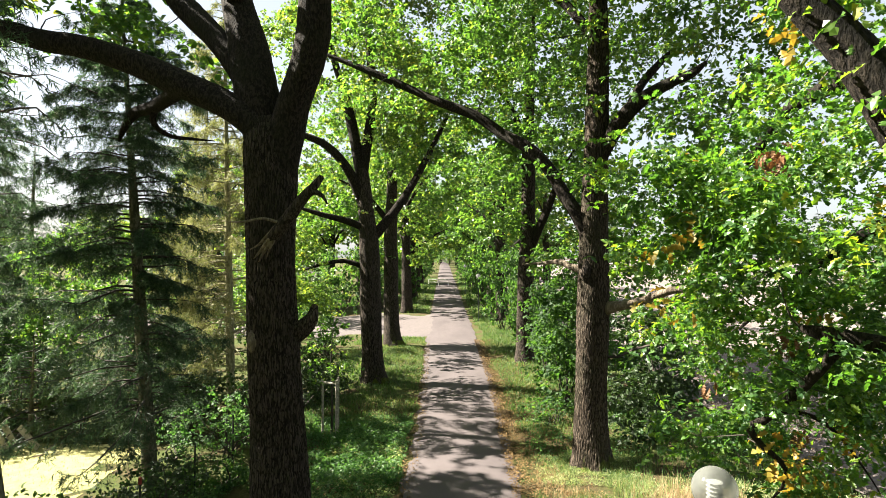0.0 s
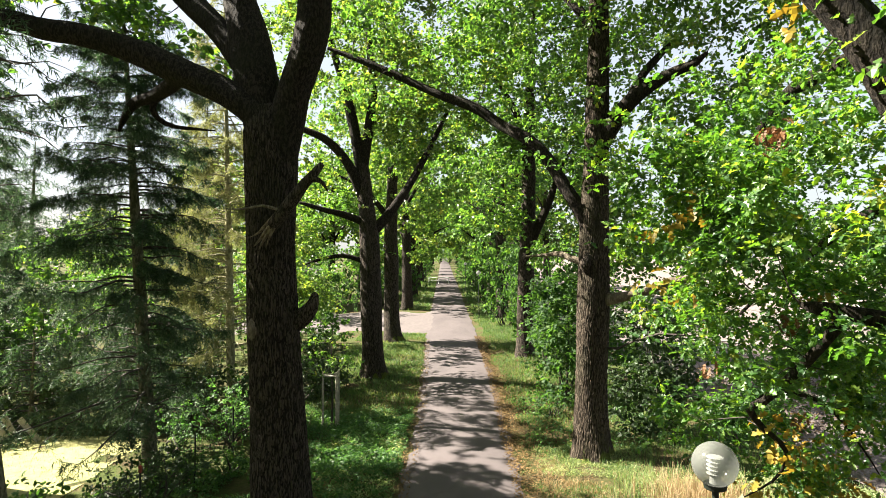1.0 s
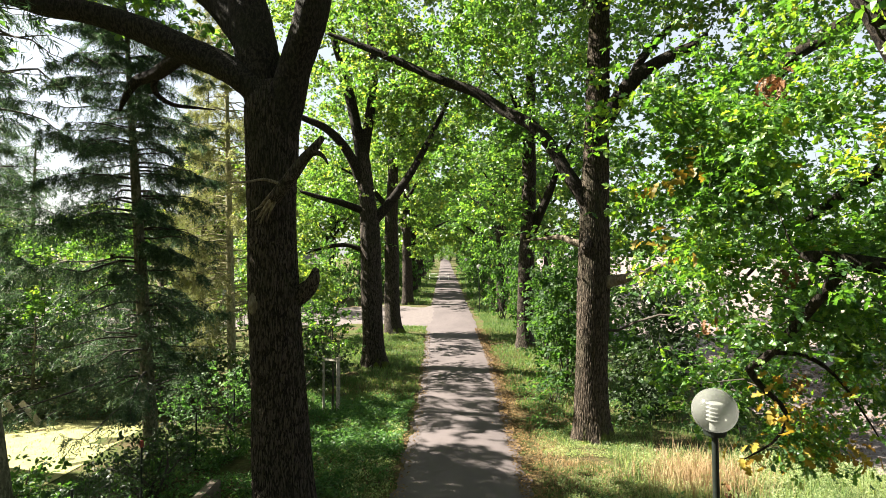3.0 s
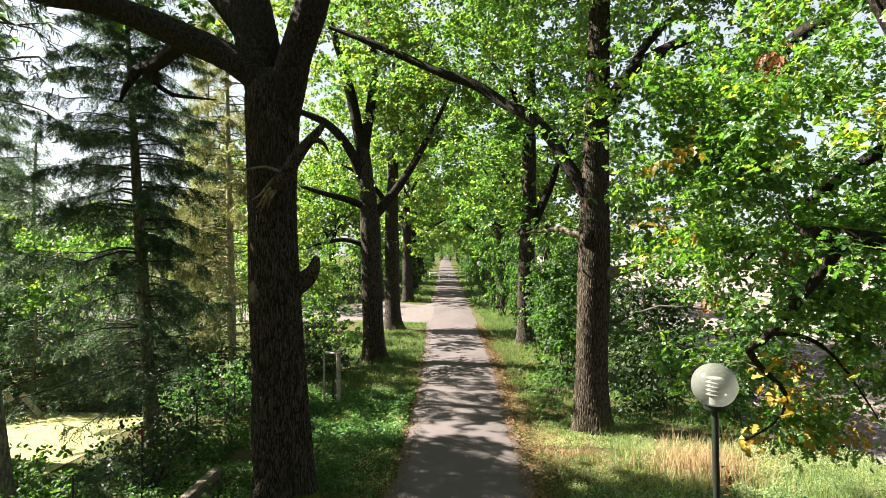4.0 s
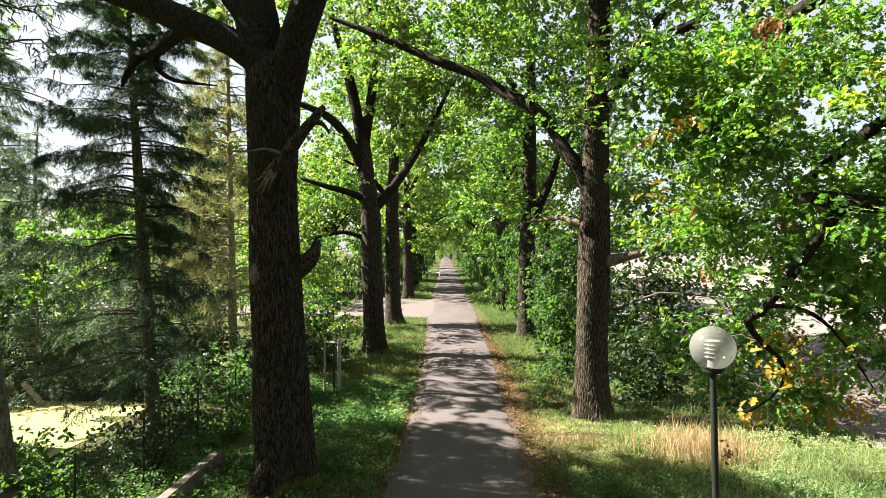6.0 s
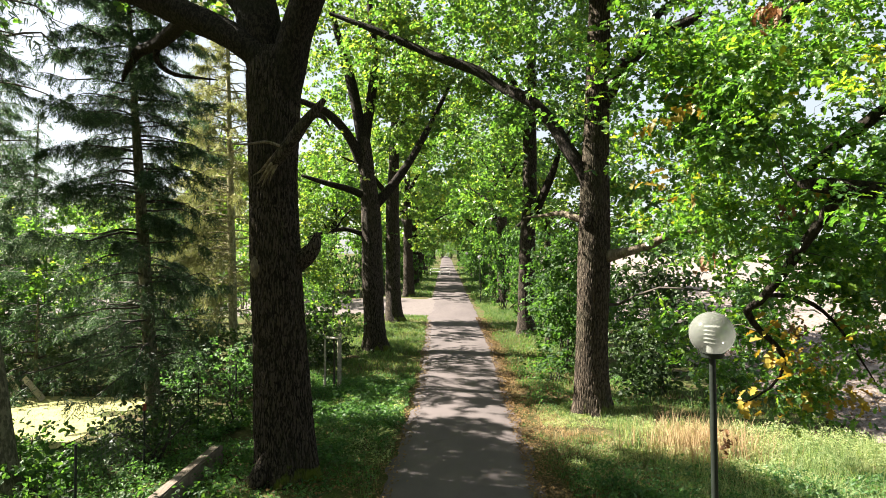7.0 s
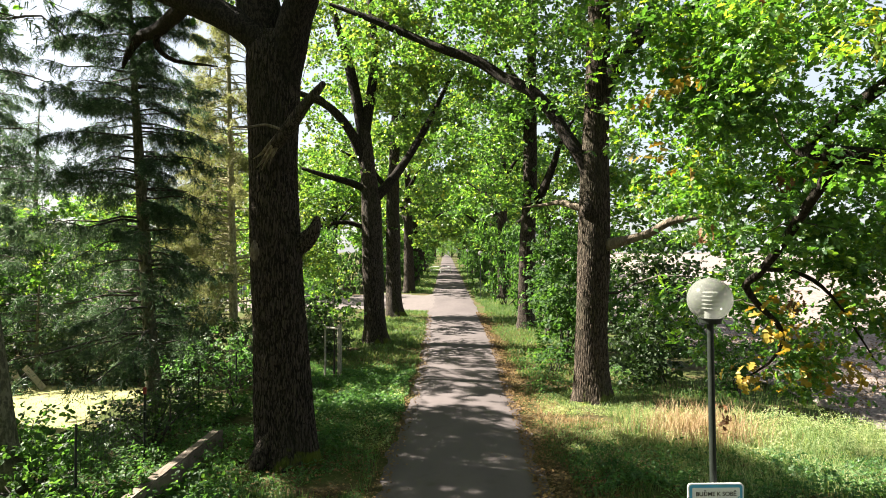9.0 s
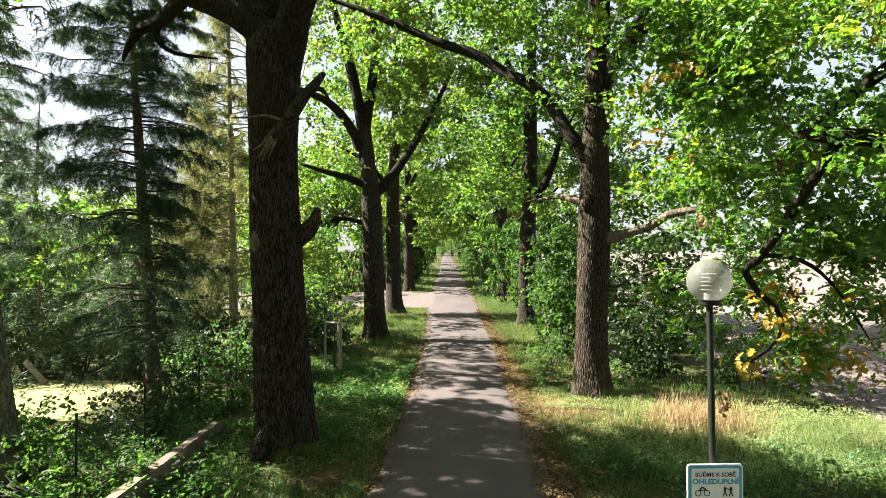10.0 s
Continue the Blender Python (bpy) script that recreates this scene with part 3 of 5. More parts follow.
l1_wood_6 = ("splinter", "pale_wood", [(-3.70, 11.34, 5.98, 0.005), (-3.52, 11.26, 6.06, 0.022), (-3.34, 11.12, 6.20, 0.03), (-3.14, 10.98, 6.40, 0.008)], "pale torn wood")
l1_wood_7 = ("splinter", "pale_wood", [(-3.34, 11.18, 5.80, 0.004), (-3.28, 11.14, 5.96, 0.018), (-3.16, 11.06, 6.14, 0.02)], "pale torn wood")
l1_wood_8 = ("bark_scar", "pale_wood", [(-3.70, 11.50, 3.98, 0.03), (-3.68, 11.49, 4.08, 0.10), (-3.67, 11.49, 4.20, 0.12), (-3.69, 11.49, 4.33, 0.08), (-3.71, 11.5, 4.42, 0.02)], "pale healed scar")
l1_wood_9 = ("branch_stub", "oak_bark", [(-3.05, 11.9, 4.25, 0.20), (-2.80, 11.85, 4.42, 0.17), (-2.62, 11.8, 4.62, 0.12), (-2.55, 11.8, 4.88, 0.055)], "short dark branch stub")
oak((-3.2, 11.9, 0.0),
         [(-3.15, 11.9, -0.15, 0.62), (-3.17, 11.9, 0.35, 0.575), (-3.23, 11.9, 1.11, 0.545), (-3.29, 11.9, 2.25, 0.515), (-3.41, 11.9, 3.96, 0.505), (-3.46, 11.9, 5.69, 0.485), (-3.46, 11.9, 7.3, 0.49), (-3.48, 11.9, 8.15, 0.50), (-3.5, 11.9, 8.6, 0.36)],
         [l1_limb_1, l1_limb_2, l1_limb_3, l1_limb_4, l1_limb_5, l1_limb_6, l1_limb_7],
         # blobs at (-9.8, 12.8) and (-4.2, 8.4) are unseen, added to cast shade
         [(-4.6, 15.2, 17.4, 4.0, 4.2, 3.0, 0.7), (-9.8, 12.8, 13.0, 2.4, 2.4, 1.2, 1.5), (-0.6, 12.6, 16.0, 3.8, 4.0, 3.0, 0.5), (-4.6, 12.3, 11.2, 1.2, 0.9, 0.8, 0.6), (-8.4, 12.5, 11.5, 2.2, 1.2, 0.8, 1.5), (-6.2, 12.8, 12.0, 1.3, 0.9, 0.7, 1.0), (-10.6, 13.2, 12.4, 1.8, 1.2, 0.9, 1.2), (-2.3, 12.3, 10.4, 0.5, 0.6, 1.3, 1.5), (-9.5, 13, 9.6, 1.6, 1.0, 1.0, 0.4), (-4.2, 8.4, 12.2, 1.5, 1.3, 1.1, 0.9), (-7.6, 13.5, 11.5, 1.5, 0.9, 0.6, 1.5), (-5.6, 13.2, 11.4, 1.0, 0.8, 0.5, 1.3), (-6.2, 13.8, 10.8, 0.9, 0.7, 0.5, 3.0), (-7.8, 14.2, 11.2, 0.9, 0.7, 0.5, 2.6), (-9.6, 13.4, 11.6, 0.9, 0.6, 0.5, 2.4), (-5.2, 13.6, 10.2, 0.5, 0.5, 0.35, 3.0)],
         "huge old oak with deeply furrowed dark bark and forked limbs", seed=3, fine=True, size=0.2, per=36, per_m3=1.1, gaps=0.32,
         shade=[(-10.8, 12.6, 14.4, 2.6, 1.9, 1.6), (2.6, 11.0, 17.0, 3.0, 5.0, 2.2)],
         extra=[("root", "oak_bark", [(-3.36, 11.56, 0.80, 0.10), (-3.48, 11.44, 0.42, 0.15), (-3.62, 11.32, 0.10, 0.17), (-3.76, 11.22, -0.12, 0.08)], "mossy root buttress"), l1_wood_1, l1_wood_2, l1_wood_3, l1_wood_4, l1_wood_5, l1_wood_6, l1_wood_7, l1_wood_8, l1_wood_9])

l2_limb_1 = [(-3.89, 28.2, 9.7, 0.29), (-4.31, 28.2, 12.06, 0.243), (-4.77, 28.2, 13.96, 0.202), (-5.27, 28.2, 15.6, 0.162), (-5.78, 28, 18.25, 0.07)]
l2_limb_2 = [(-3.89, 28.2, 9.7, 0.29), (-3.51, 28.3, 12.35, 0.23), (-3.39, 28.4, 14.29, 0.19), (-3.62, 28.5, 16.26, 0.15), (-3.69, 28.5, 19.31, 0.06)]
l2_limb_3 = [(-3.75, 28.2, 8.5, 0.28), (-4.5, 27.8, 10.09, 0.235), (-5.38, 27.5, 11.1, 0.195), (-6.37, 27.2, 11.57, 0.155), (-7.88, 27, 12.05, 0.07)]
l2_limb_4 = [(-3.62, 28.2, 7.31, 0.2), (-4.63, 27.8, 7.69, 0.17), (-5.63, 27.5, 7.93, 0.13), (-6.62, 27.2, 8.22, 0.06)]
l2_limb_5 = [(-3.61, 28.2, 5.42, 0.13), (-4.66, 28, 5.77, 0.105), (-5.69, 27.8, 5.61, 0.08), (-6.43, 27.6, 5.35, 0.03)]
l2_limb_6 = [(-3.4, 28.2, 6.85, 0.27), (-2.56, 28.5, 7.88, 0.215), (-1.64, 29, 9.3, 0.178), (-0.82, 29.5, 10.92, 0.15), (-0.12, 30, 12.46, 0.12), (0.46, 30, 13.62, 0.05)]
oak((-3.3, 28.2, 0.03),
         [(-3.27, 28.2, -0.1, 0.62), (-3.33, 28.2, 1.0, 0.53), (-3.44, 28.2, 3.14, 0.50), (-3.48, 28.2, 5.56, 0.475), (-3.56, 28.2, 6.91, 0.44), (-3.75, 28.2, 8.8, 0.37), (-3.89, 28.2, 10.15, 0.31)],
         [l2_limb_1, l2_limb_2, l2_limb_3, l2_limb_4, l2_limb_5, l2_limb_6],
         # last three blobs are mostly hidden, added to shade this trunk and the verge
         [(-4.2, 28.5, 15.5, 5, 4.5, 5), (-6.8, 27.5, 8.6, 2.4, 2.2, 3.4), (-0.6, 29.8, 12.5, 2.8, 2.8, 3), (-3.2, 27.5, 5.2, 0.7, 0.7, 2.0, 0.5), (-6.5, 28.5, 4.5, 2.0, 2.0, 1.5, 0.8), (-1.5, 30, 8.8, 1.6, 1.6, 1.2), (-8.6, 29.6, 7.2, 1.8, 1.6, 2.6, 2.2), (-7.4, 26.2, 4.4, 1.4, 1.6, 1.4, 2.2), (-6.4, 30.5, 3.6, 1.2, 1.0, 1.6, 2.0)],
         "tall forked oak with dark trunk beside the path", seed=11, size=0.155, per=60, per_m3=1.15, gaps=0.42, shape=FAR_LEAF, leaf="turning_leaf",
         shade=[(-4.0, 27.0, 22.6, 5.2, 6.0, 2.2), (1.5, 25.0, 20.6, 3.6, 5.4, 2.2)])

oak((-3.4, 39.8, 0.25),
         [(-3.36, 39.8, 0.0, 0.66), (-3.44, 39.8, 1.2, 0.54), (-3.5, 39.8, 5.0, 0.48), (-3.52, 39.8, 8.0, 0.42), (-3.4, 39.8, 12.0, 0.33), (-3.3, 39.8, 15.8, 0.2), (-3.5, 39.8, 20, 0.07)],
         [[(-3.4, 39.8, 11.5, 0.22), (-2.3, 39.8, 15.3, 0.15), (-1.5, 39.8, 18.3, 0.12), (0.6, 39.8, 19.8, 0.05)],
          [(-3.5, 39.8, 8.2, 0.2), (-5.2, 39, 10.2, 0.14), (-7, 38.5, 11.2, 0.05)]],
         # blob at (-8.4, 35.2) is added on the sun's way to shade the path
         [(-3.8, 39.8, 15.5, 5.2, 4.5, 5.5), (-6, 39, 9, 2.5, 2.5, 2.6), (-0.5, 40, 14, 3.2, 3, 4), (-6, 40, 5.5, 2, 2, 1.6), (-8.4, 35.2, 8.4, 2.4, 2.4, 2.0, 0.8), (-10.5, 41.0, 10.0, 3.0, 2.6, 2.4, 0.8)],
         "tall old oak with a straight dark trunk", seed=21, size=0.23, per=36, per_m3=0.85, shape=FAR_LEAF, gaps=0.25, twig_limit=160)

r1_limb_1 = [(4.28, 16.9, 5.9, 0.25), (4.1, 16.9, 6.6, 0.225), (3.84, 17.0, 7.13, 0.208), (3.53, 17.2, 7.69, 0.195), (3.14, 17.6, 8.53, 0.175), (2.61, 18, 9.22, 0.163), (1.89, 18.6, 9.77, 0.158), (1.02, 19, 10.46, 0.152), (-0.07, 19.4, 10.99, 0.145), (-1.22, 19.8, 11.61, 0.13), (-2.58, 20, 12.25, 0.105), (-3.99, 20.3, 12.88, 0.05)]
r1_limb_2 = [(4.39, 16.9, 8.6, 0.24), (4.8, 16.6, 9.38, 0.22), (5.07, 16.2, 9.84, 0.20), (5.52, 15.9, 10.23, 0.167), (6.09, 15.6, 10.52, 0.134), (6.53, 15.4, 10.68, 0.115), (6.82, 15.2, 10.91, 0.05)]
r1_limb_3 = [(5.07, 16.2, 9.84, 0.14), (5.54, 16.4, 10.68, 0.125), (6.09, 16.6, 11.31, 0.10), (6.73, 16.8, 11.94, 0.04)]
r1_limb_4 = [(4.5, 16.9, 12, 0.16), (3.6, 17.4, 13.4, 0.12), (2.4, 18, 14.6, 0.08), (1.2, 18.4, 15.6, 0.03)]
r1_leaves_1 = [(4.8, 18.6, 15.4, 4.6, 3.4, 4.4, 0.8), (6.2, 16.0, 13.4, 1.6, 1.2, 2.6, 1.1), (2.4, 16.6, 13.4, 1.5, 1.2, 2.2, 0.8), (0.4, 18.5, 16.8, 3.4, 3.6, 2.6, 0.4), (0.3, 19.6, 11.9, 3.4, 1.9, 1.5, 1.4), (-2.8, 19.4, 13.4, 2.2, 1.6, 1.2, 1.4), (3.2, 16.1, 8.1, 0.9, 0.5, 0.9, 1.3), (2.0, 17.3, 9.4, 1.0, 0.6, 0.6, 1.3), (4.3, 15.9, 9.3, 0.7, 0.4, 1.3, 1.0), (5.2, 16.0, 7.4, 0.8, 0.5, 0.9, 1.2), (3.5, 15.9, 12.2, 0.9, 0.6, 1.0, 1.2), (7.6, 15.8, 11.6, 2.8, 2.6, 3.0)]
r1_leaves_2 = [(2.6, 18.2, 9.0, 1.5, 1.2, 1.2, 0.9), (2.75, 18.5, 5.75, 0.55, 0.6, 0.35, 1.6), (6.5, 16.6, 3.4, 1.2, 1.2, 1.9, 0.9), (8.0, 16.4, 6.6, 1.6, 1.4, 1.3, 1.3), (6.8, 16.7, 5.6, 1.9, 1.3, 1.1, 2.0), (9.6, 17.0, 7.8, 1.6, 1.5, 1.6), (7.4, 16.2, 8.4, 2.2, 2.0, 1.8), (6.4, 17.8, 6.6, 1.5, 1.2, 2.4), (3.4, 16.9, 9.8, 0.8, 0.6, 1.2, 0.7), (6.2, 18.4, 5.5, 1.0, 0.9, 0.9, 2.0), (7.6, 18.6, 5.4, 1.0, 0.8, 0.6, 1.8), (5.6, 18.0, 7.4, 0.9, 0.7, 1.0, 1.6)]
oak((4.25, 16.9, 0.03),
         [(4.23, 16.9, -0.12, 0.53), (4.22, 16.9, 0.5, 0.48), (4.21, 16.9, 1.94, 0.425), (4.25, 16.9, 3.54, 0.425), (4.31, 16.9, 5.47, 0.435), (4.32, 16.9, 6.77, 0.395), (4.4, 16.9, 9.2, 0.32), (4.47, 16.9, 11.65, 0.285), (4.47, 16.9, 13.3, 0.25), (4.52, 16.9, 16.27, 0.15), (4.61, 16.9, 18.93, 0.06)],
         [r1_limb_1, r1_limb_2, r1_limb_3, r1_limb_4],
         r1_leaves_1 + r1_leaves_2,
         "old oak with furrowed bark and an arching limb over the path", seed=31, fine=True, bark_mat="lighter_oak_bark", size=0.165, per=44, gaps=0.22, per_m3=1.55, flare=(0.5, 0.5, 4),
         shade=[(8.0, 15.0, 18.0, 4.0, 5.0, 2.2), (5.5, 11.5, 16.0, 3.0, 3.0, 2.0)],
         extra=[("burl", "oak_bark", [(4.02, 16.60, 5.15, 0.03), (3.98, 16.56, 5.35, 0.13), (4.00, 16.56, 5.55, 0.15), (4.06, 16.62, 5.75, 0.04)], "knotted burl"),
                ("dead_limb", "pale_wood", [(4.5, 16.8, 4.42, 0.2), (5.0, 16.3, 4.56, 0.14), (5.55, 16, 4.74, 0.125), (5.78, 15.1, 5.0, 0.105), (6.2, 14.6, 5.08, 0.08), (6.65, 14.2, 5.14, 0.03)], "bare pale dead limb"),
                ("dead_limb", "pale_wood", [(4.2, 16.9, 5.42, 0.12), (3.8, 17.2, 5.57, 0.11), (3.47, 17.6, 5.73, 0.095), (3.11, 18, 5.70, 0.06), (2.51, 18.6, 5.66, 0.02)], "bare pale dead limb")])

oak((4.6, 33.5, 0.08),
         [(4.59, 33.5, -0.1, 0.58), (4.6, 33.5, 1.37, 0.46), (4.67, 33.5, 4.56, 0.44), (4.81, 33.5, 7.77, 0.41), (4.85, 33.5, 10.98, 0.37), (4.89, 33.5, 14.21, 0.3), (5.03, 33.5, 17.45, 0.2), (5.2, 33.5, 20.71, 0.07)],
         [[(4.85, 33.5, 6.3, 0.25), (5.5, 33, 7.89, 0.22), (5.95, 32.5, 9.11, 0.19), (6.4, 32, 10.6, 0.10), (7.2, 31.6, 12, 0.04)],
          [(4.9, 33.5, 11.6, 0.25), (4.3, 33.2, 13.4, 0.2), (3.4, 33, 15.0, 0.14), (2.2, 33, 16.4, 0.05)]],
         [(4.8, 33.5, 15.8, 5.2, 4.5, 5.2), (2.4, 33, 11.2, 2.6, 2.2, 2.4), (7.6, 32, 9, 2.8, 2.8, 5), (2.6, 33, 7.4, 1.6, 1.6, 1.4)],
         "tall oak with dark trunk rising out of shrubs", seed=41, size=0.21, per=38, per_m3=1.15, gaps=0.24, twig_limit=200, shape=FAR_LEAF, shade=[(4.6, 31.0, 21.6, 5.4, 7.0, 2.2), (5.5, 25.0, 19.6, 4.6, 4.0, 2.2)])

# the near oak whose boughs hang in from beside the camera
r0_limb_1 = [(5.15, 3.55, 4.6, 0.24), (4.5, 3.95, 5.5, 0.22), (3.75, 4.35, 6.25, 0.195), (3.35, 4.45, 7.02, 0.178), (3.15, 4.5, 7.37, 0.16), (2.92, 4.55, 7.65, 0.142), (2.69, 4.6, 7.94, 0.125), (2.35, 4.7, 8.67, 0.09), (2.0, 5.0, 9.8, 0.04)]
r0_limb_2 = [(5.15, 3.7, 4.1, 0.16), (4.95, 4.5, 4.6, 0.12), (4.56, 5.2, 4.86, 0.096), (4.05, 5.4, 4.98, 0.082), (3.77, 5.5, 5.03, 0.075), (3.58, 5.6, 5.07, 0.070), (3.48, 5.75, 5.10, 0.03)]
r0_limb_3 = [(3.77, 5.55, 5, 0.0515), (3.69, 6, 4.53, 0.0491), (3.74, 6.4, 4.27, 0.0515), (3.75, 7, 3.86, 0.0452), (3.75, 7.3, 3.72, 0.0429), (3.99, 7.4, 3.44, 0.0328), (4.25, 7.5, 3.23, 0.0296), (4.38, 7.6, 2.99, 0.0218), (4.25, 7.7, 2.68, 0.0156), (3.93, 7.8, 2.44, 0.0062)]
r0_limb_4 = [(3.75, 7.1, 3.85, 0.0281), (3.95, 7.2, 3.92, 0.0265), (4.52, 7.4, 3.85, 0.0242), (5.01, 7.6, 3.57, 0.0187), (5.57, 7.9, 3.03, 0.014), (5.87, 8, 2.63, 0.0062)]
r0_limb_5 = [(5.3, 3.4, 7, 0.2), (5.4, 5.5, 8.0, 0.14), (5.04, 8, 8.02, 0.11), (4.92, 8.6, 7.81, 0.095), (4.71, 9, 7.33, 0.075), (4.55, 9.4, 7.0, 0.03)]
r0_limb_6 = [(5.3, 3.6, 6.0, 0.18), (5.6, 5.6, 6.5, 0.13), (5.5, 7.4, 6.2, 0.09), (5.0, 8.6, 5.4, 0.05), (4.6, 9.2, 4.7, 0.02)]
r0_leaves_1 = [(4.5, 7.5, 6.3, 2.2, 1.9, 1.8, 0.85), (4.5, 6.7, 8.9, 1.6, 1.5, 1.5, 0.6), (2.9, 6.9, 5.9, 1.0, 0.9, 1.1), (5.2, 8.6, 3.7, 1.6, 1.2, 1.2, 0.8), (6.6, 8.0, 6, 2, 2.4, 2.6, 0.5), (3.6, 5.0, 5.9, 0.5, 0.45, 0.6, 0.9), (3.6, 8.2, 4.3, 1.0, 0.9, 0.9, 0.8), (3.2, 4.9, 7.4, 0.7, 0.5, 0.7, 0.7), (5.6, 8.9, 2.4, 1.2, 0.8, 0.6, 0.7), (4.0, 6.3, 4.5, 0.9, 0.5, 0.6, 0.8), (4.6, 6.2, 5.7, 1.0, 0.6, 0.7), (5.0, 7.7, 3.1, 1.1, 0.7, 0.8, 0.7)]
# last blob is unseen above the view, added to shade the big limb
r0_leaves_2 = [(3.0, 6.0, 6.2, 0.8, 0.5, 0.7), (4.4, 5.6, 7.6, 1.1, 0.7, 0.9), (3.7, 4.9, 4.7, 0.7, 0.3, 0.4, 0.8), (3.5, 6.1, 5.6, 0.8, 0.5, 0.5), (2.75, 6.7, 6.2, 0.7, 0.8, 1.0), (2.75, 7.5, 4.9, 0.7, 0.7, 0.8, 0.9), (4.7, 7.7, 4.6, 1.3, 0.9, 0.8), (5.6, 8.3, 4.9, 1.4, 1.0, 1.0), (3.5, 8.1, 3.7, 0.8, 0.7, 0.7), (4.3, 8.7, 2.9, 0.9, 0.7, 0.6), (6.6, 8.9, 3.6, 1.2, 0.9, 0.9), (1.5, 4.7, 9.1, 1.0, 0.7, 0.8)]
r0_leaves_3 = [(3.5, 5.4, 5.15, 0.5, 0.35, 0.35, 1.5), (4.3, 5.2, 5.5, 0.7, 0.4, 0.4, 0.9), (3.4, 6.4, 4.2, 0.5, 0.4, 0.4, 1.2), (5.3, 7.6, 8.1, 1.1, 0.8, 0.9), (4.6, 6.4, 7.4, 0.8, 0.6, 0.7), (5.9, 7.9, 6.9, 0.9, 0.8, 1.0), (4.0, 8.6, 5.3, 0.9, 0.6, 0.5), (6.2, 8.4, 4.4, 0.9, 0.7, 0.6), (4.3, 5.9, 5.0, 0.6, 0.35, 0.4, 1.1), (3.8, 6.0, 4.6, 0.5, 0.3, 0.35, 1.1), (5.4, 7.4, 4.2, 0.9, 0.6, 0.6), (6.4, 8.2, 3.2, 0.9, 0.6, 0.6)]
r0_leaves_4 = [(4.9, 6.3, 6.6, 0.8, 0.5, 0.6), (4.9, 7.4, 7.1, 0.9, 0.6, 0.7, 1.2), (5.5, 7.7, 6.2, 0.8, 0.5, 0.5), (4.4, 7.6, 7.6, 0.7, 0.5, 0.5), (5.6, 7.8, 7.8, 0.8, 0.6, 0.7), (4.0, 8.6, 5.5, 0.9, 0.5, 0.6, 1.2), (5.1, 8.8, 5.9, 0.8, 0.5, 0.6, 1.1), (3.4, 8.4, 6.1, 0.7, 0.5, 0.5, 1.1)]
R0 = oak((5.3, 3.4, 0.03),
         [(5.3, 3.4, -0.1, 0.55), (5.3, 3.4, 1.0, 0.46), (5.25, 3.45, 3.5, 0.43), (5.15, 3.55, 5.2, 0.38), (5.3, 3.3, 8, 0.3), (5.5, 3.0, 12, 0.18), (5.6, 2.9, 15, 0.06)],
         [r0_limb_1, r0_limb_2, r0_limb_3, r0_limb_4, r0_limb_5, r0_limb_6],
         r0_leaves_1 + r0_leaves_2 + r0_leaves_3 + r0_leaves_4,
         "broad oak with boughs of lobed green and yellowing leaves", seed=51, size=0.108, per=54, per_m3=5.6, spread=0.22, pad=0.45, shape=OAK_LEAF, leaf="near_leaf", gaps=0.20, twig_limit=420, reach=3.0, shade=[(3.6, 2.5, 13.5, 5.5, 6.0, 3.4), (7.0, 8.0, 14.6, 3.2, 4.0, 2.0)])


def spray(name, at, n, size, mat, label, seed, spread=0.14, tall=1.0):
    r = np.random.default_rng(seed)
    c = np.array(at) - np.array(R0.location)
    o = r.normal(size=(n, 3)) * spread * (1, 1, 0.7)
    v, f = leaf_cloud(c + o * (1, 1, tall), o / (np.linalg.norm(o, axis=1)[:, None] + 1e-9), size, OAK_LEAF, up=0.5 if tall < 1.2 else 0.0, droop=0.7 * tall ** 2, seed=seed)
    part(name, mesh_of(name, v, f), mat, R0, label, kind="stuff")


for i, (x, y, z, n) in enumerate([(4.35, 7.6, 3.1, 14), (4.35, 7.8, 2.6, 12), (4.9, 7.7, 2.75, 16), (5.3, 8.0, 2.5, 10), (4.2, 7.3, 3.55, 8), (2.75, 6.6, 6.15, 12), (2.4, 6.3, 5.9, 9),
                                  (3.3, 5.7, 8.05, 16), (3.0, 7.2, 6.9, 10), (4.5, 5.6, 6.2, 12), (4.2, 6.5, 5.1, 8), (5.1, 6.6, 6.6, 12), (2.5, 6.9, 5.2, 8), (4.22, 7.65, 3.2, 12), (4.75, 7.6, 3.1, 14), (4.05, 7.7, 2.6, 14), (4.65, 7.7, 2.62, 16), (5.25, 7.7, 2.55, 12), (5.1, 7.5, 3.5, 8)]):
    spray("yellow_leaves", (x, y, z), n, 0.165, "yellow_leaf", "yellowing leaf spray", 300 + i)
for i, (x, y, z, n) in enumerate([(2.95, 4.2, 7.45, 22), (3.2, 4.2, 7.0, 26), (3.5, 4.1, 6.6, 24), (2.65, 4.3, 7.8, 22), (3.35, 4.05, 7.3, 20), (4.9, 7.5, 8.3, 40), (5.4, 7.5, 8.5, 40), (4.6, 7.4, 6.8, 36), (5.3, 7.5, 6.9, 40), (5.0, 7.6, 7.6, 40), (5.2, 7.65, 3.45, 26), (5.55, 7.85, 3.1, 28), (5.85, 7.95, 2.7, 30), (6.0, 8.1, 2.3, 26)]):
    spray("leaf_spray", (x, y, z), n, 0.14, "near_leaf", "green lobed leaf spray", 360 + i, 0.19 if y < 5 else 0.35)
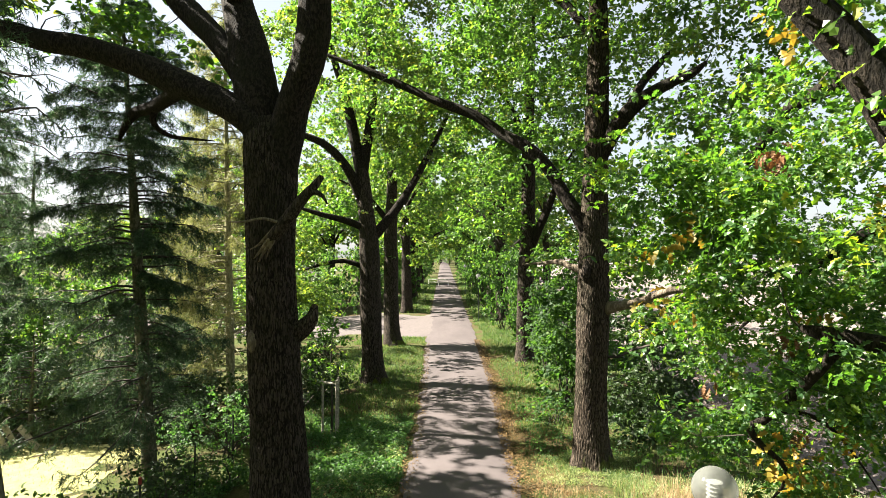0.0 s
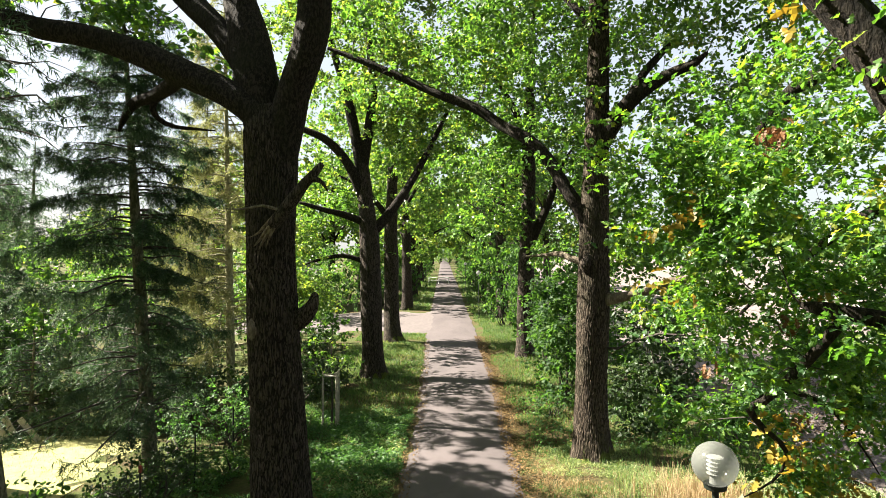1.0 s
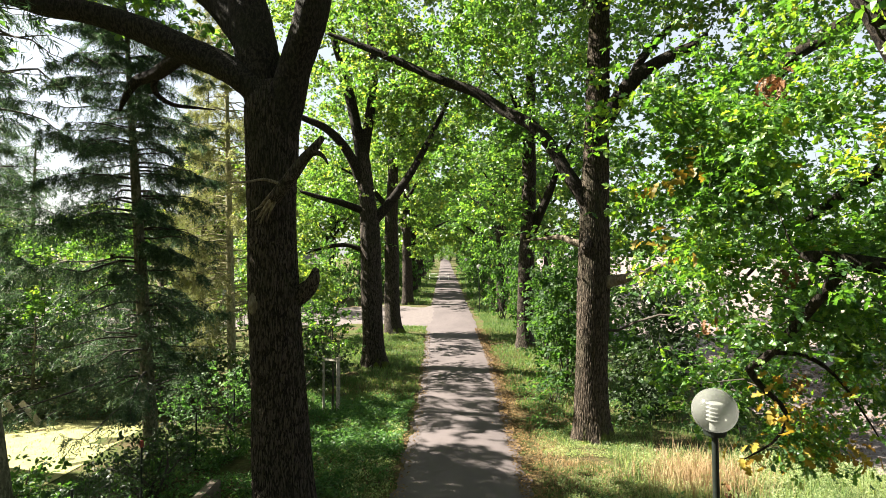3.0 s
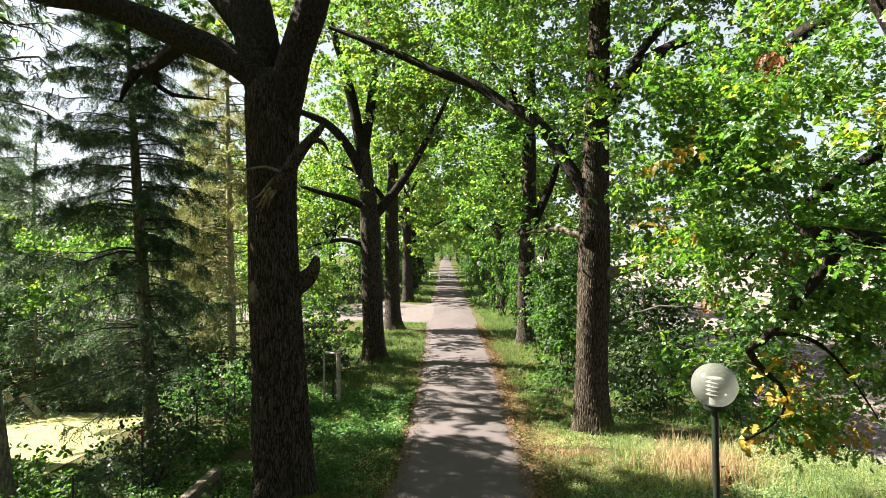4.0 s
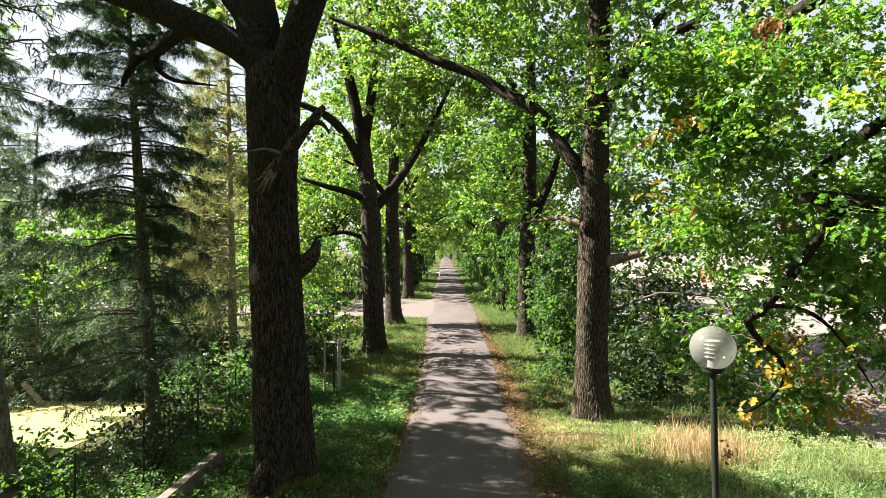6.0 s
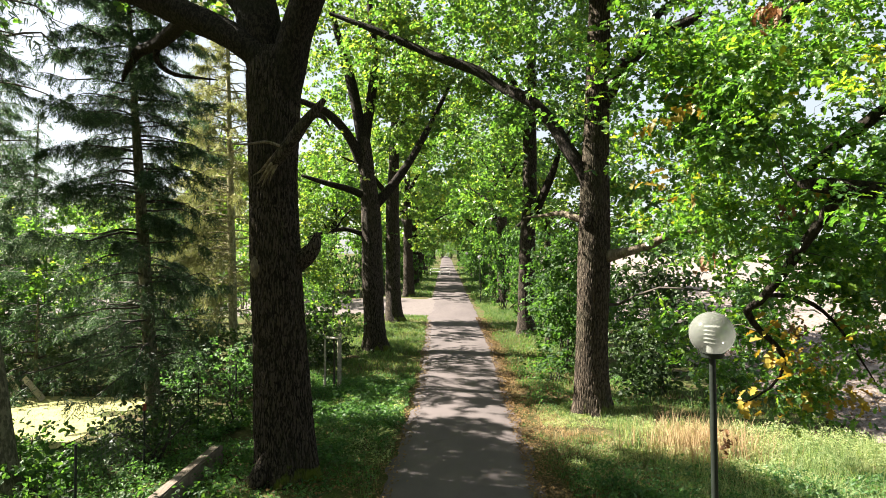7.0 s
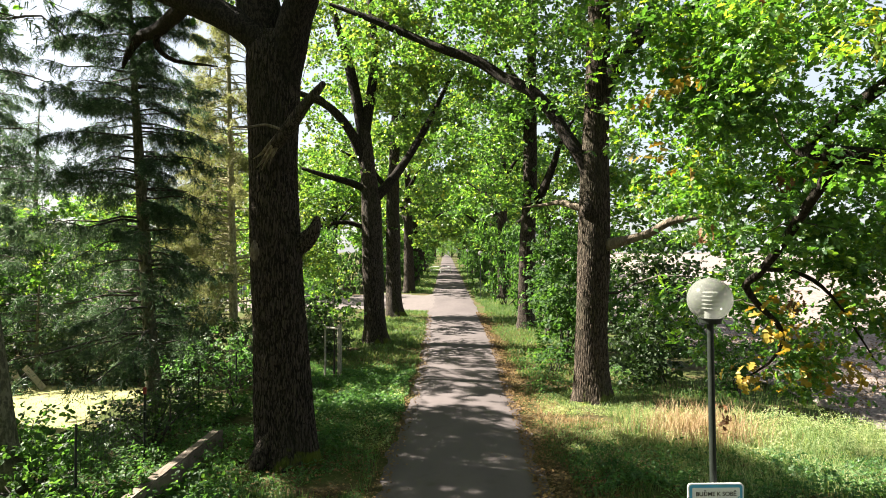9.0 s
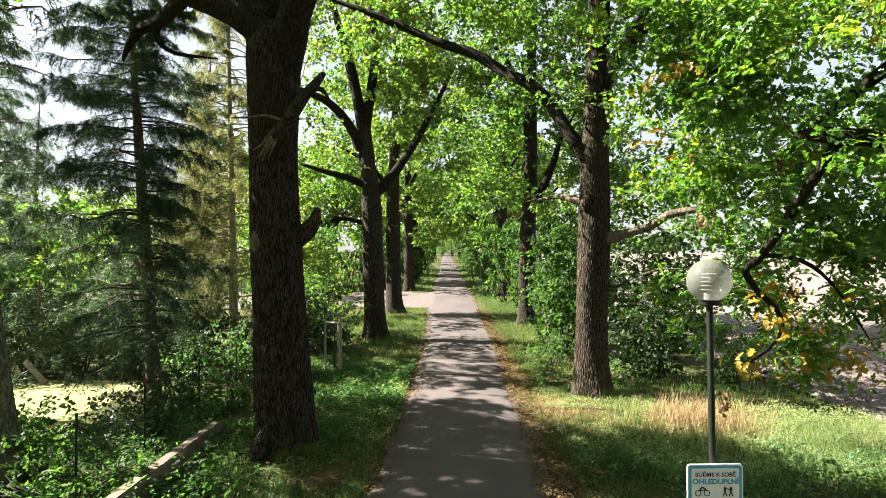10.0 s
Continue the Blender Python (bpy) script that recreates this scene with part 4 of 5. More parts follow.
for i, (x, y, z, n) in enumerate([(3.08, 5.53, 6.72, 34), (3.6, 6.2, 4.9, 14), (3.75, 7.9, 1.95, 16), (4.6, 7.6, 3.5, 12), (2.95, 6.6, 4.35, 9)]):
    spray("withered_leaves", (x, y, z), n, 0.11, "brown_leaf", "withered brown leaf clump", 330 + i, 0.06, 1.9)


def far_oak(seed, label, size=0.34, per=20, per_m3=0.46, leaf="oak_leaf"):
    """A plainer oak for the length of the avenue, standing at the origin."""
    r = np.random.default_rng(seed)
    a = r.uniform(-0.4, 0.4, 4)
    tr = [(0, 0, -0.3, 0.7), (0.03, 0, 1.2, 0.56), (a[0] * 0.4, 0, 5, 0.5), (a[0], a[1], 9, 0.4), (a[0], a[1] * 2, 14, 0.22), (a[2], a[3], 19, 0.06)]
    limbs = []
    for i in range(5):
        t = i * 1.3 + r.uniform(0, 0.8)
        z = 5.5 + i * 1.3
        limbs.append([(a[0] * 0.6, a[1] * 0.6, z, 0.2), (1.6 * math.cos(t), 1.6 * math.sin(t), z + 1.5, 0.15), (3.4 * math.cos(t), 3.4 * math.sin(t), z + 2.7, 0.09), (4.6 * math.cos(t), 4.6 * math.sin(t), z + 3.2, 0.03)])
    return oak((0, 0, 0), tr, limbs, [(0, 0, 14, 5.4, 5.4, 5.8), (2.8, 1, 8.5, 2.6, 2.6, 3), (-2.6, -1, 7.8, 2.6, 2.6, 3), (0, -3, 8.5, 2.6, 2.2, 3), (-0.5, 2.8, 7.5, 2.2, 2.2, 2.6), (0.3, -0.6, 5.0, 2.2, 2.0, 1.7, 0.9)],
               label, seed=seed, size=size, per=per, per_m3=per_m3, shape=FAR_LEAF, gaps=0.30, twig_limit=40, coarse=True, leaf=leaf)


# tree added mostly out of view on the left, its crown shades the path
oak((-17.0, 15.5, 0.0),
    [(-17.0, 15.5, -0.2, 0.42), (-16.9, 15.5, 3.0, 0.34), (-16.6, 15.8, 7.0, 0.27), (-16.2, 16.0, 10.5, 0.18), (-15.8, 16.2, 14.0, 0.05)],
    [[(-16.6, 15.8, 7.5, 0.15), (-15.4, 14.8, 9.6, 0.11), (-14.4, 14.2, 11.4, 0.04)], [(-16.4, 15.9, 8.6, 0.15), (-16.0, 17.6, 11.0, 0.10), (-15.6, 19.0, 12.8, 0.03)]],
    [(-14.3, 13.6, 11.9, 2.0, 2.6, 1.9, 1.3), (-15.9, 18.6, 13.2, 1.8, 2.6, 1.8, 1.3), (-17.6, 15.2, 10.5, 2.0, 2.6, 2.4)],
    "added broadleaf tree left of view that shades the path", seed=131, shade=[(-13.2, 13.5, 13.2, 2.4, 1.5, 1.7)], size=0.34, per=20, per_m3=0.8, shape=FAR_LEAF, gaps=0.3, twig_limit=40, coarse=True)
proto_a = far_oak(61, "tall avenue oak with dark trunk and yellow-green crown", leaf="turning_leaf")
proto_b = far_oak(67, "broad avenue oak with dark trunk and dense green crown")
proto_c = far_oak(71, "distant avenue oak with yellow-green crown", 0.55, 12, 0.46, "turning_leaf")
proto_c.location = (-4.2, 108, float(rise(108)) - 0.05)
proto_a.location = (-3.75, 60.8, float(rise(60.8)) - 0.05)
proto_b.location = (5.3, 54, float(rise(54)) - 0.05)
# trees with y below 2 are unseen, added to cut skylight from behind
ROW = [(-4.0, 78), (-4.1, 93), (-4.2, 124), (-4.2, 141), (-4.2, 160), (-4.2, 182), (-4.2, 206), (-4.2, 232),
       (5.4, 66), (5.2, 79), (5.3, 92), (5.3, 106), (5.3, 121), (5.3, 138), (5.3, 157), (5.3, 178), (5.3, 203), (5.3, 230),
       (-3.6, -4.5), (-12.5, 1.5), (-19.5, -2.0), (-11.0, -10.5), (-3.8, -18), (5.5, -11), (-4.0, -31), (5.4, -25), (-4.2, -45), (5.4, -39), (-4.2, -60), (5.4, -54)]
for i, (x, y) in enumerate(ROW):
    src = proto_c if y > 100 or y < -20 else proto_a if i % 2 else proto_b
    copy_thing(src, pose(x, y, float(rise(y)) - 0.05, 0, 0, 67 * i))
# the canopy closes the far end
for i, (x, y) in enumerate([(-1, 262), (3, 275), (-7, 270), (9, 266)]):
    copy_thing(proto_b, pose(x, y, float(rise(y)) - 3, 0, 0, 50 * i))

# garden and background trees to the left, and beyond the right verge
BACK = [(-26, 68), (-40, 72), (-52, 66), (-62, 78), (-74, 60), (-80, 44), (-14, 74), (-24, 80), (-36, 76), (13, 74), (13, 96), (-13, 92), (13, 122), (-12, 112)]
for i, (x, y) in enumerate(BACK):
    ob = copy_thing(proto_c, pose(x, y, float(rise(y)) - 0.05, 0, 0, 41 * i) @ Matrix.Diagonal((0.9, 0.9, 0.62 if x < -30 else 1.0, 1)))
    tagged(ob, "light green broadleaf tree behind the garden", group="background trees")


# ---- shrubs ----
def shrub(at, blobs, label, size=0.12, per=36, per_m3=3.0, leaf="shrub_leaf", shape=MID_LEAF, seed=0, spread=0.26, gaps=0.2, name="shrub"):
    t = thing(name, at, label, "shrub", "shrubs")
    ends, (v, f) = crown(blobs, per_m3, per, size, shape, spread, seed, gaps, 0.5)
    lift = v[:, 2] > 0.02
    v[~lift, 2] = 0.02
    r = np.random.default_rng(seed)
    for i in range(7):
        e = ends[r.integers(len(ends))]
        stem = [(r.normal() * 0.12, r.normal() * 0.12, -0.05, 0.035), (*(0.45 * e + r.normal(size=3) * 0.1), 0.024), (*e, 0.006)]
        part("stem", mesh_of("stem", *tube(stem, 5, 0.5, knots=0.03, seed=i), True), "twig", t)
    part("leaves", mesh_of("leaves", v, f), leaf, t, kind="stuff")
    return t


def gz(x, y):
    return float(ground_z(np.array([x]), np.array([y]))[0]) - 0.06


shrub((4.9, 23.5, gz(4.9, 23.5)), [(0, 0, 2.2, 1.5, 1.6, 2.2), (-0.5, -0.4, 4.4, 1.0, 1.1, 1.2), (-0.9, -1.6, 0.6, 0.8, 0.8, 0.6)], "tall bright green shrub beside the path", seed=71, size=0.19, per_m3=3.4)
shrub((6.4, 26.5, gz(6.4, 26.5)), [(0, 0, 2.4, 1.8, 2.0, 2.4), (0, 0, 4.8, 1.2, 1.4, 1.4)], "tall dense green shrub under oaks", seed=72, size=0.19, per_m3=2.6)
shrub((7.2, 19.5, gz(7.2, 19.5)), [(0, 0, 1.8, 1.7, 1.6, 1.9), (-1.0, -0.8, 0.9, 1.0, 0.9, 0.9), (-0.2, 0, 3.8, 1.2, 1.2, 1.4)], "green shrub behind an oak, shade put into its leaf colour", seed=73, size=0.19, per_m3=3.4, leaf="shaded_leaf")
shrub((5.2, 29.8, gz(5.2, 29.8)), [(0, 0, 2.0, 1.4, 1.6, 2.0), (0.6, 0.4, 4.0, 1.2, 1.2, 1.4)], "tall green shrub on the verge", seed=74, size=0.19, per_m3=2.6)
shrub((3.75, 21.0, gz(3.75, 21.0)), [(0, 0, 0.45, 0.75, 0.6, 0.45)], "low leafy shrub on the verge", seed=75, size=0.14, per_m3=7)
shrub((8.6, 17.5, gz(8.6, 17.5)), [(0, 0, 0.8, 1.0, 1.2, 0.85)], "green shrub at the edge of a field", seed=81, size=0.19, per_m3=3.4)
shrub((8.0, 22.5, gz(8.0, 22.5)), [(0, 0, 1.5, 1.5, 1.6, 1.6)], "green shrub under oaks by a field", seed=82, size=0.19, per_m3=2.8)
fs = shrub((5.4, 38, gz(5.4, 38)), [(0, 0, 1.6, 1.5, 2.2, 1.7), (0.4, 1, 3.2, 1.3, 1.8, 1.2)], "green shrub on the path verge", seed=76, size=0.2, per_m3=1.4, per=26, shape=FAR_LEAF)
# shrubs with negative y are unseen, added behind the camera
for i, (x, y) in enumerate([(5.6, 43), (4.9, 47.5), (6.6, 51), (4.7, 58), (6.2, 63), (4.6, 72), (4.7, 84), (4.6, 98), (4.7, 114), (4.7, 132), (4.6, 152), (-4.3, 75), (-5.2, 89), (-5.2, 103), (-3.8, 119), (-3.9, 136), (-3.8, 155), (-6.5, 64), (-8.6, 65.5), (-10.8, 67), (-7.6, 71), (-13.2, 68), (-9.2, 79), (-6.6, 83), (-6.8, 96), (-7.2, 111), (-16, 67), (-7.0, 36), (-6.5, 72), (-6.8, 86), (-6.6, 100), (-6.6, 118), (-6.5, 136), (-6.5, 156), (9, 34), (10, 44), (9.5, 58),
                           (7, -4), (7.5, -9), (-7, -3), (-7, -9), (7, -16), (-7, -16), (7, -24), (-7, -24), (-1, -70), (3, -72), (-6, -70), (8, -70), (-12, 26), (-14.5, 29), (-9, 33), (-18, 25), (-20, 31), (-26, 30), (-15, 38), (-10, 57), (-17, 58)]):
    k = 1.7 if 40 < y < 120 else 1.0
    copy_thing(fs, pose(x, y, gz(x, y), 0, 0, 73 * i) @ Matrix.Diagonal((1.1, 1.1, k, 1)))
# the brighter weed_leaf puts the sunlight on these bushes into their colour
shrub((-6.3, 17.6, gz(-6.3, 17.6)), [(0, 0, 1.0, 1.4, 1.2, 0.9), (1.0, 0.5, 0.8, 1.0, 1.0, 0.7)], "low light green bush by a wire fence", seed=77, size=0.11, per_m3=5, leaf="weed_leaf")
shrub((-7.8, 17.2, gz(-7.8, 17.2)), [(0, 0, 0.7, 1.0, 0.9, 0.8)], "light green bush behind a wire fence", seed=90, size=0.12, per_m3=6, leaf="weed_leaf")
shrub((-6.2, 12.6, gz(-6.2, 12.6)), [(0, 0, 0.8, 1.1, 1.5, 0.9), (-1.0, -0.8, 0.5, 0.9, 1.0, 0.6)], "undergrowth along the fence, shade put into its leaf colour", seed=78, size=0.10, per_m3=5, leaf="shaded_leaf")
shrub((-8.6, 12.0, gz(-8.6, 12.0)), [(0, 0, 0.55, 0.9, 0.9, 0.6), (1.2, -1.6, 0.5, 0.9, 0.8, 0.5)], "loose weedy bush at the lawn's edge", seed=79, size=0.13, per_m3=4)
shrub((-6.9, 14.3, gz(-6.9, 14.3)), [(0, 0, 0.5, 1.1, 0.9, 0.55), (0.9, 0.6, 0.45, 0.8, 0.8, 0.45)], "dark bramble thicket along a wire fence", seed=83, size=0.11, per_m3=7)
shrub((-5.5, 15.2, gz(-5.5, 15.2)), [(0, 0, 0.5, 0.9, 1.0, 0.55)], "low dark bramble beside an oak", seed=84, size=0.10, per_m3=8)
shrub((-7.3, 10.9, gz(-7.3, 10.9)), [(0, 0, 0.5, 0.8, 0.9, 0.55), (1.1, -0.9, 0.4, 0.8, 0.7, 0.4)], "loose dark weedy bush by a fence", seed=85, size=0.095, per_m3=7)
shrub((-6.0, 9.2, gz(-6.0, 9.2)), [(0, 0, 0.4, 0.9, 0.8, 0.45), (-1.3, -0.3, 0.4, 0.8, 0.7, 0.45)], "low leafy weeds beside a plinth", seed=86, size=0.095, per_m3=8)
shrub((-5.0, 9.3, gz(-5.0, 9.3)), [(0, 0, 0.22, 0.55, 0.6, 0.26), (0.5, 0.5, 0.15, 0.4, 0.4, 0.2)], "low leafy weeds over a plinth's end", seed=193, size=0.11, per_m3=12)
shrub((-3.9, 9.4, gz(-3.9, 9.4)), [(0, 0, 0.25, 0.7, 0.8, 0.28)], "low leafy weeds under an oak", seed=87, size=0.11, per_m3=9)
shrub((-9.3, 11.0, gz(-9.3, 11.0)), [(0, 0, 0.5, 0.9, 0.7, 0.5)], "loose weedy bush at the lawn's edge", seed=88, size=0.12, per_m3=5)
shrub((-5.5, 22.5, gz(-5.5, 22.5)), [(0, 0, 1.0, 1.5, 2.0, 1.1), (0.2, 2.5, 1.2, 1.3, 1.6, 1.2)], "dark green bush between two oaks", seed=80, size=0.13, per_m3=3.5, leaf="shaded_leaf")


shrub((-4.9, 25.2, gz(-4.9, 25.2)), [(-0.2, 0, 0.7, 1.0, 1.2, 0.75), (-1.2, 0.6, 1.0, 0.9, 1.0, 0.8), (0.6, 1.2, 0.55, 0.7, 0.8, 0.6)], "dark green bush behind a sapling", seed=191, size=0.13, per_m3=6, leaf="shaded_leaf")
shrub((-5.0, 19.6, gz(-5.0, 19.6)), [(0, 0, 0.55, 0.8, 0.9, 0.6), (-1.2, 0.4, 0.8, 1.0, 0.9, 0.8)], "dark bramble bush beside a wire fence", seed=192, size=0.12, per_m3=7, leaf="shaded_leaf")


th = shrub((-8.4, 19.6, gz(-8.4, 19.6)), [(0, 0, 0.9, 1.3, 1.0, 1.0), (0.5, 0.3, 1.6, 0.9, 0.8, 0.7)], "thicket of bushes behind the lawn, shade put into its leaf colour", seed=194, size=0.15, per_m3=4.5, leaf="shaded_leaf")
for i, (x, y, k) in enumerate([(-10.2, 19.4, 0.9), (-12.2, 19.8, 1.1), (-14.4, 19.2, 1.0), (-16.6, 20.0, 1.2), (-6.9, 20.6, 0.9), (-6.4, 24.0, 1.1), (-9.4, 21.8, 1.2), (-19.0, 20.2, 1.2)]):
    copy_thing(th, pose(x, y, gz(x, y), 0, 0, 67 * i) @ Matrix.Diagonal((k, k, k, 1)))
gb = shrub((-17, 25, gz(-17, 25)), [(0, 0, 3.2, 2.6, 2.4, 2.9), (0.6, 0.3, 6.0, 1.8, 1.8, 1.6)], "sunlit light green garden bush", seed=89, size=0.24, per=24, per_m3=0.9, leaf="oak_leaf", shape=FAR_LEAF, spread=0.36, gaps=0.3, name="garden_bush")
# the first copy is unseen, added left of view to shade the undergrowth
for i, (x, y, k) in enumerate([(-13.2, 9.6, 0.95), (-22, 23, 1.0), (-26, 29, 1.1), (-13.5, 33, 0.7), (-20, 36, 1.0), (-30, 36, 1.2), (-33, 26, 1.1), (-10.5, 38, 0.9), (-15, 44, 1.0), (-27, 44, 1.2), (-38, 40, 1.3), (-14.0, 54, 0.9), (-11.3, 52, 0.7), (-17.5, 55, 1.0), (-9.7, 49.5, 0.72)]):
    copy_thing(gb, pose(x, y, gz(x, y), 0, 0, 57 * i) @ Matrix.Diagonal((k, k, k, 1)))
for i, (x, y) in enumerate([(-5, 256), (-1, 258), (3, 257), (7, 256), (-1.5, 238), (2.5, 240)]):
    copy_thing(gb, pose(x, y, gz(x, y), 0, 0, 33 * i) @ Matrix.Diagonal((1.2, 1.2, 1.0, 1)))


# ---- spruces ----
def spruce(at, lean, height, reach, low, label, dense=1.0, mat="needle", trunk_r=0.17, seed=0, droop=0.9, skip=0.0, size=0.15, per=9, step=1.0, bark="spruce_bark", wood="twig", taper=0.75, inner=0.12, uneven=0.55, hang=1.0, lop=0.0):
    t = thing("spruce_tree", at, label, "tree", "garden spruces")
    r = np.random.default_rng(seed)
    tr = [(0, 0, -0.1, trunk_r * 1.15), (lean[0] * 0.2, lean[1] * 0.2, height * 0.2, trunk_r), (lean[0] * 0.6, lean[1] * 0.6, height * 0.6, trunk_r * 0.6), (lean[0], lean[1], height, 0.02)]
    part("trunk", mesh_of("trunk", *tube(tr, 14, 0.2, 0.006, 0.04, seed=seed), True), bark, t)
    axis = spline(tr, 0.1)
    boughs, at_, way_, z = [], [], [], low
    while z < height - 0.3:
        k = (z - low) / (height - low)
        for _ in range(r.integers(3, 6)):
            if r.uniform() < skip:
                continue
            a = r.uniform(0, 2 * math.pi)
            long = reach * (1 - k) ** taper * r.uniform(1.1 - uneven, 1.12) * (1 - lop * max(0.0, math.cos(a)) * (1 - k)) + 0.3
            o = axis[np.abs(axis[:, 2] - z - r.uniform(-0.2, 0.2)).argmin()][:3]
            sink = droop * r.uniform(0.55, 1.35)
            d = np.array((math.cos(a), math.sin(a), 0))
            s = np.linspace(0, 1, 6)
            sag = sink * long * (0.18 * s - 0.42 * s ** 2 + 0.12 * s ** 4)
            pts = o + np.outer(s * long, d) + np.outer(sag, (0, 0, 1)) + r.normal(size=(6, 3)) * 0.055 * long * s[:, None]
            boughs.append(tube([(*p, max(0.004, 0.028 * (1 - q) * (0.4 + long / reach))) for p, q in zip(pts, s)], 4, 1.2, knots=0))
            n = int(11 * long * dense * r.choice((0.35, 0.8, 1.6), p=(0.3, 0.4, 0.3)) * min(1.0, 0.4 + 2.4 * k)) + 2
            q = inner + (1 - inner) * r.uniform(0, 1, n) ** 0.85
            i0 = np.minimum((q * 5).astype(int), 4)
            f0 = (q * 5 - i0)[:, None]
            c = pts[i0] * (1 - f0) + pts[i0 + 1] * f0
            side = np.cross(d, (0, 0, 1)) * r.choice((-1, 1), n)[:, None]
            tw = side * r.uniform(0.2, 0.9, (n, 1)) + d * 0.45 - np.array((0, 0, 1)) * r.uniform(0.25, 1.1, (n, 1)) * droop + r.normal(size=(n, 3)) * 0.15
            tw /= np.linalg.norm(tw, axis=1)[:, None]
            tl = hang * (0.22 + 0.42 * (1.1 - q)) * (0.55 + 0.22 * long) * r.uniform(0.6, 1.2, n)
            k_ = np.linspace(0.05, 1, per)
            p3 = c[:, None] + tw[:, None] * (tl[:, None] * k_)[..., None] - np.array((0, 0, 1)) * (0.25 * tl[:, None] * k_ ** 2)[..., None] + r.normal(size=(n, per, 3)) * 0.012
            at_.append(p3.reshape(-1, 3))
            way_.append(np.repeat(tw, per, 0) * 0.9)
        z += r.uniform(0.18, 0.36) * step
    for b in boughs:
        part("bough", mesh_of("bough", *b, True), wood, t)
    at_, way_ = np.vstack(at_), np.vstack(way_)
    blade = np.array([(0, 0.085), (1.0, 0.0), (0, -0.085)])
    part("needles", mesh_of("needles", *leaf_cloud(at_, way_, size, blade, up=0.4, droop=0.5, curl=0.05, seed=seed)), mat, t, kind="stuff")
    return t


spruce((-7.45, 15.2, 0), (-0.93, 0), 13.1, 3.3, 1.7, "dark green spruce with drooping boughs beside a lawn", 3.5, seed=91, skip=0.14, size=0.115, per=15, step=0.66, droop=1.0, taper=0.45, uneven=0.8, hang=0.8, lop=0.6)
spruce((-7.65, 21.5, 0), (-0.4, 0), 15.5, 2.7, 2.2, "thin spruce with pale trunk and hanging olive-coloured needles", 2.8, "olive_needle", 0.15, seed=92, skip=0.1, size=0.12, per=15, droop=1.3, bark="pale_bark", wood="pale_bark", inner=0.4, taper=0.5)
spruce((-16.6, 21.5, 0), (0.2, 0), 13.5, 3.2, 1.5, "dark green spruce in the garden", 2.2, seed=93, skip=0.3, size=0.14, per=12, uneven=0.8)
for x, y, h, sd in ((-10.6, 19.8, 4.0, 202), (-13.2, 19.0, 3.2, 203), (-17.5, 21.5, 3.6, 205), (-9.9, 22.5, 3.6, 206)):
    spruce((x, y, 0), (0.1, 0), h, 1.7, 0.15, "young dense spruce behind the lawn", 1.5, "needle", seed=sd, trunk_r=0.07, size=0.22, per=4)
spruce((-12.6, 14.9, 0), (0.1, 0), 14, 3.2, 6.8, "tall spruce with long hanging twigs at the garden's edge", 1.8, seed=97, skip=0.5, size=0.13, per=12, droop=1.2, uneven=0.7, taper=0.5)
spruce((-7.64, 10.4, 0), (-2.6, 0.2), 15, 2.4, 8.0, "leaning conifer with bare lower trunk", 1.2, seed=94, trunk_r=0.2, skip=0.1, size=0.18, per=7)
spruce((-10.5, 25.5, 0), (0.3, 0), 13, 2.2, 2.5, "sparse grey-green spruce in the garden", 1.3, "olive_needle", seed=95, skip=0.1, size=0.17, per=9)
spruce((-19, 27, 0), (0.3, 0), 11, 3.0, 1.2, "dark green spruce in the garden", 0.9, seed=96, skip=0.15, size=0.2, per=6)


# ---- lamp post and sign ----
def lamp_post(at, label):
    t = thing("lamp_post", at, label, "lamp post", "path lamps")
    h = 3.47 - at[2]
    part("pole", rod((0.035, 0, -0.1), (-0.01, 0, h), 0.032, 0.030, 20), "pole", t)
    part("collar", rod((-0.01, 0, h - 0.02), (-0.01, 0, h + 0.03), 0.095, 0.105, 24, 0.006), "pole", t)
    bm = bmesh.new()
    bmesh.ops.create_uvsphere(bm, u_segments=40, v_segments=24, radius=0.200)
    bmesh.ops.transform(bm, matrix=Matrix.Translation((-0.012, 0, h + 0.203)), verts=bm.verts)
    for f in bm.faces:
        f.smooth = True
    globe = part("globe", bm, "globe", t, "smoky translucent plastic globe")
    part("insert", rod((-0.012, 0, h + 0.02), (-0.012, 0, h + 0.10), 0.05, 0.045, 20, 0.004), "white_paint", globe, "white lamp holder")
    for i in range(5):
        bm = rod((-0.012, 0, h + 0.12 + 0.037 * i), (-0.012, 0, h + 0.126 + 0.037 * i), 0.075, 0.060, 24)
        part("louver", bm, "white_paint", globe, "white louver ring")
    return t


g = Nodes("smoky_globe")
gf = g.noise(g.coords((1, 1, 1)), 14.0, 3.0)
g.finish(g.ramp(gf, [(0.3, (0.16, 0.165, 0.15)), (0.7, (0.22, 0.225, 0.205))]), 0.12, spec=0.6)
g_t = g.add("BsdfTransparent", Color=(0.80, 0.81, 0.79, 1))
g_l = g.add("BsdfTranslucent", Color=(0.30, 0.31, 0.30, 1))
g_m = g.add("MixShader", Fac=0.5, i1=g.bsdf.outputs[0], i2=g_l.outputs[0])
g_n = g.add("MixShader", Fac=0.42, i1=g_m.outputs[0], i2=g_t.outputs[0])
g.tree.links.new(g_n.outputs[0], g.out.inputs[0])
M["globe"] = g.mat
lamp_post((2.49, 5.44, gz(2.49, 5.44)), "slim dark green lamp post with a round globe beside a path")
for x, y in ((3.0, 50.2), (3.0, 80)):
    copy_thing(bpy.data.objects["lamp_post"], pose(x, y, gz(x, y) + 0.5))


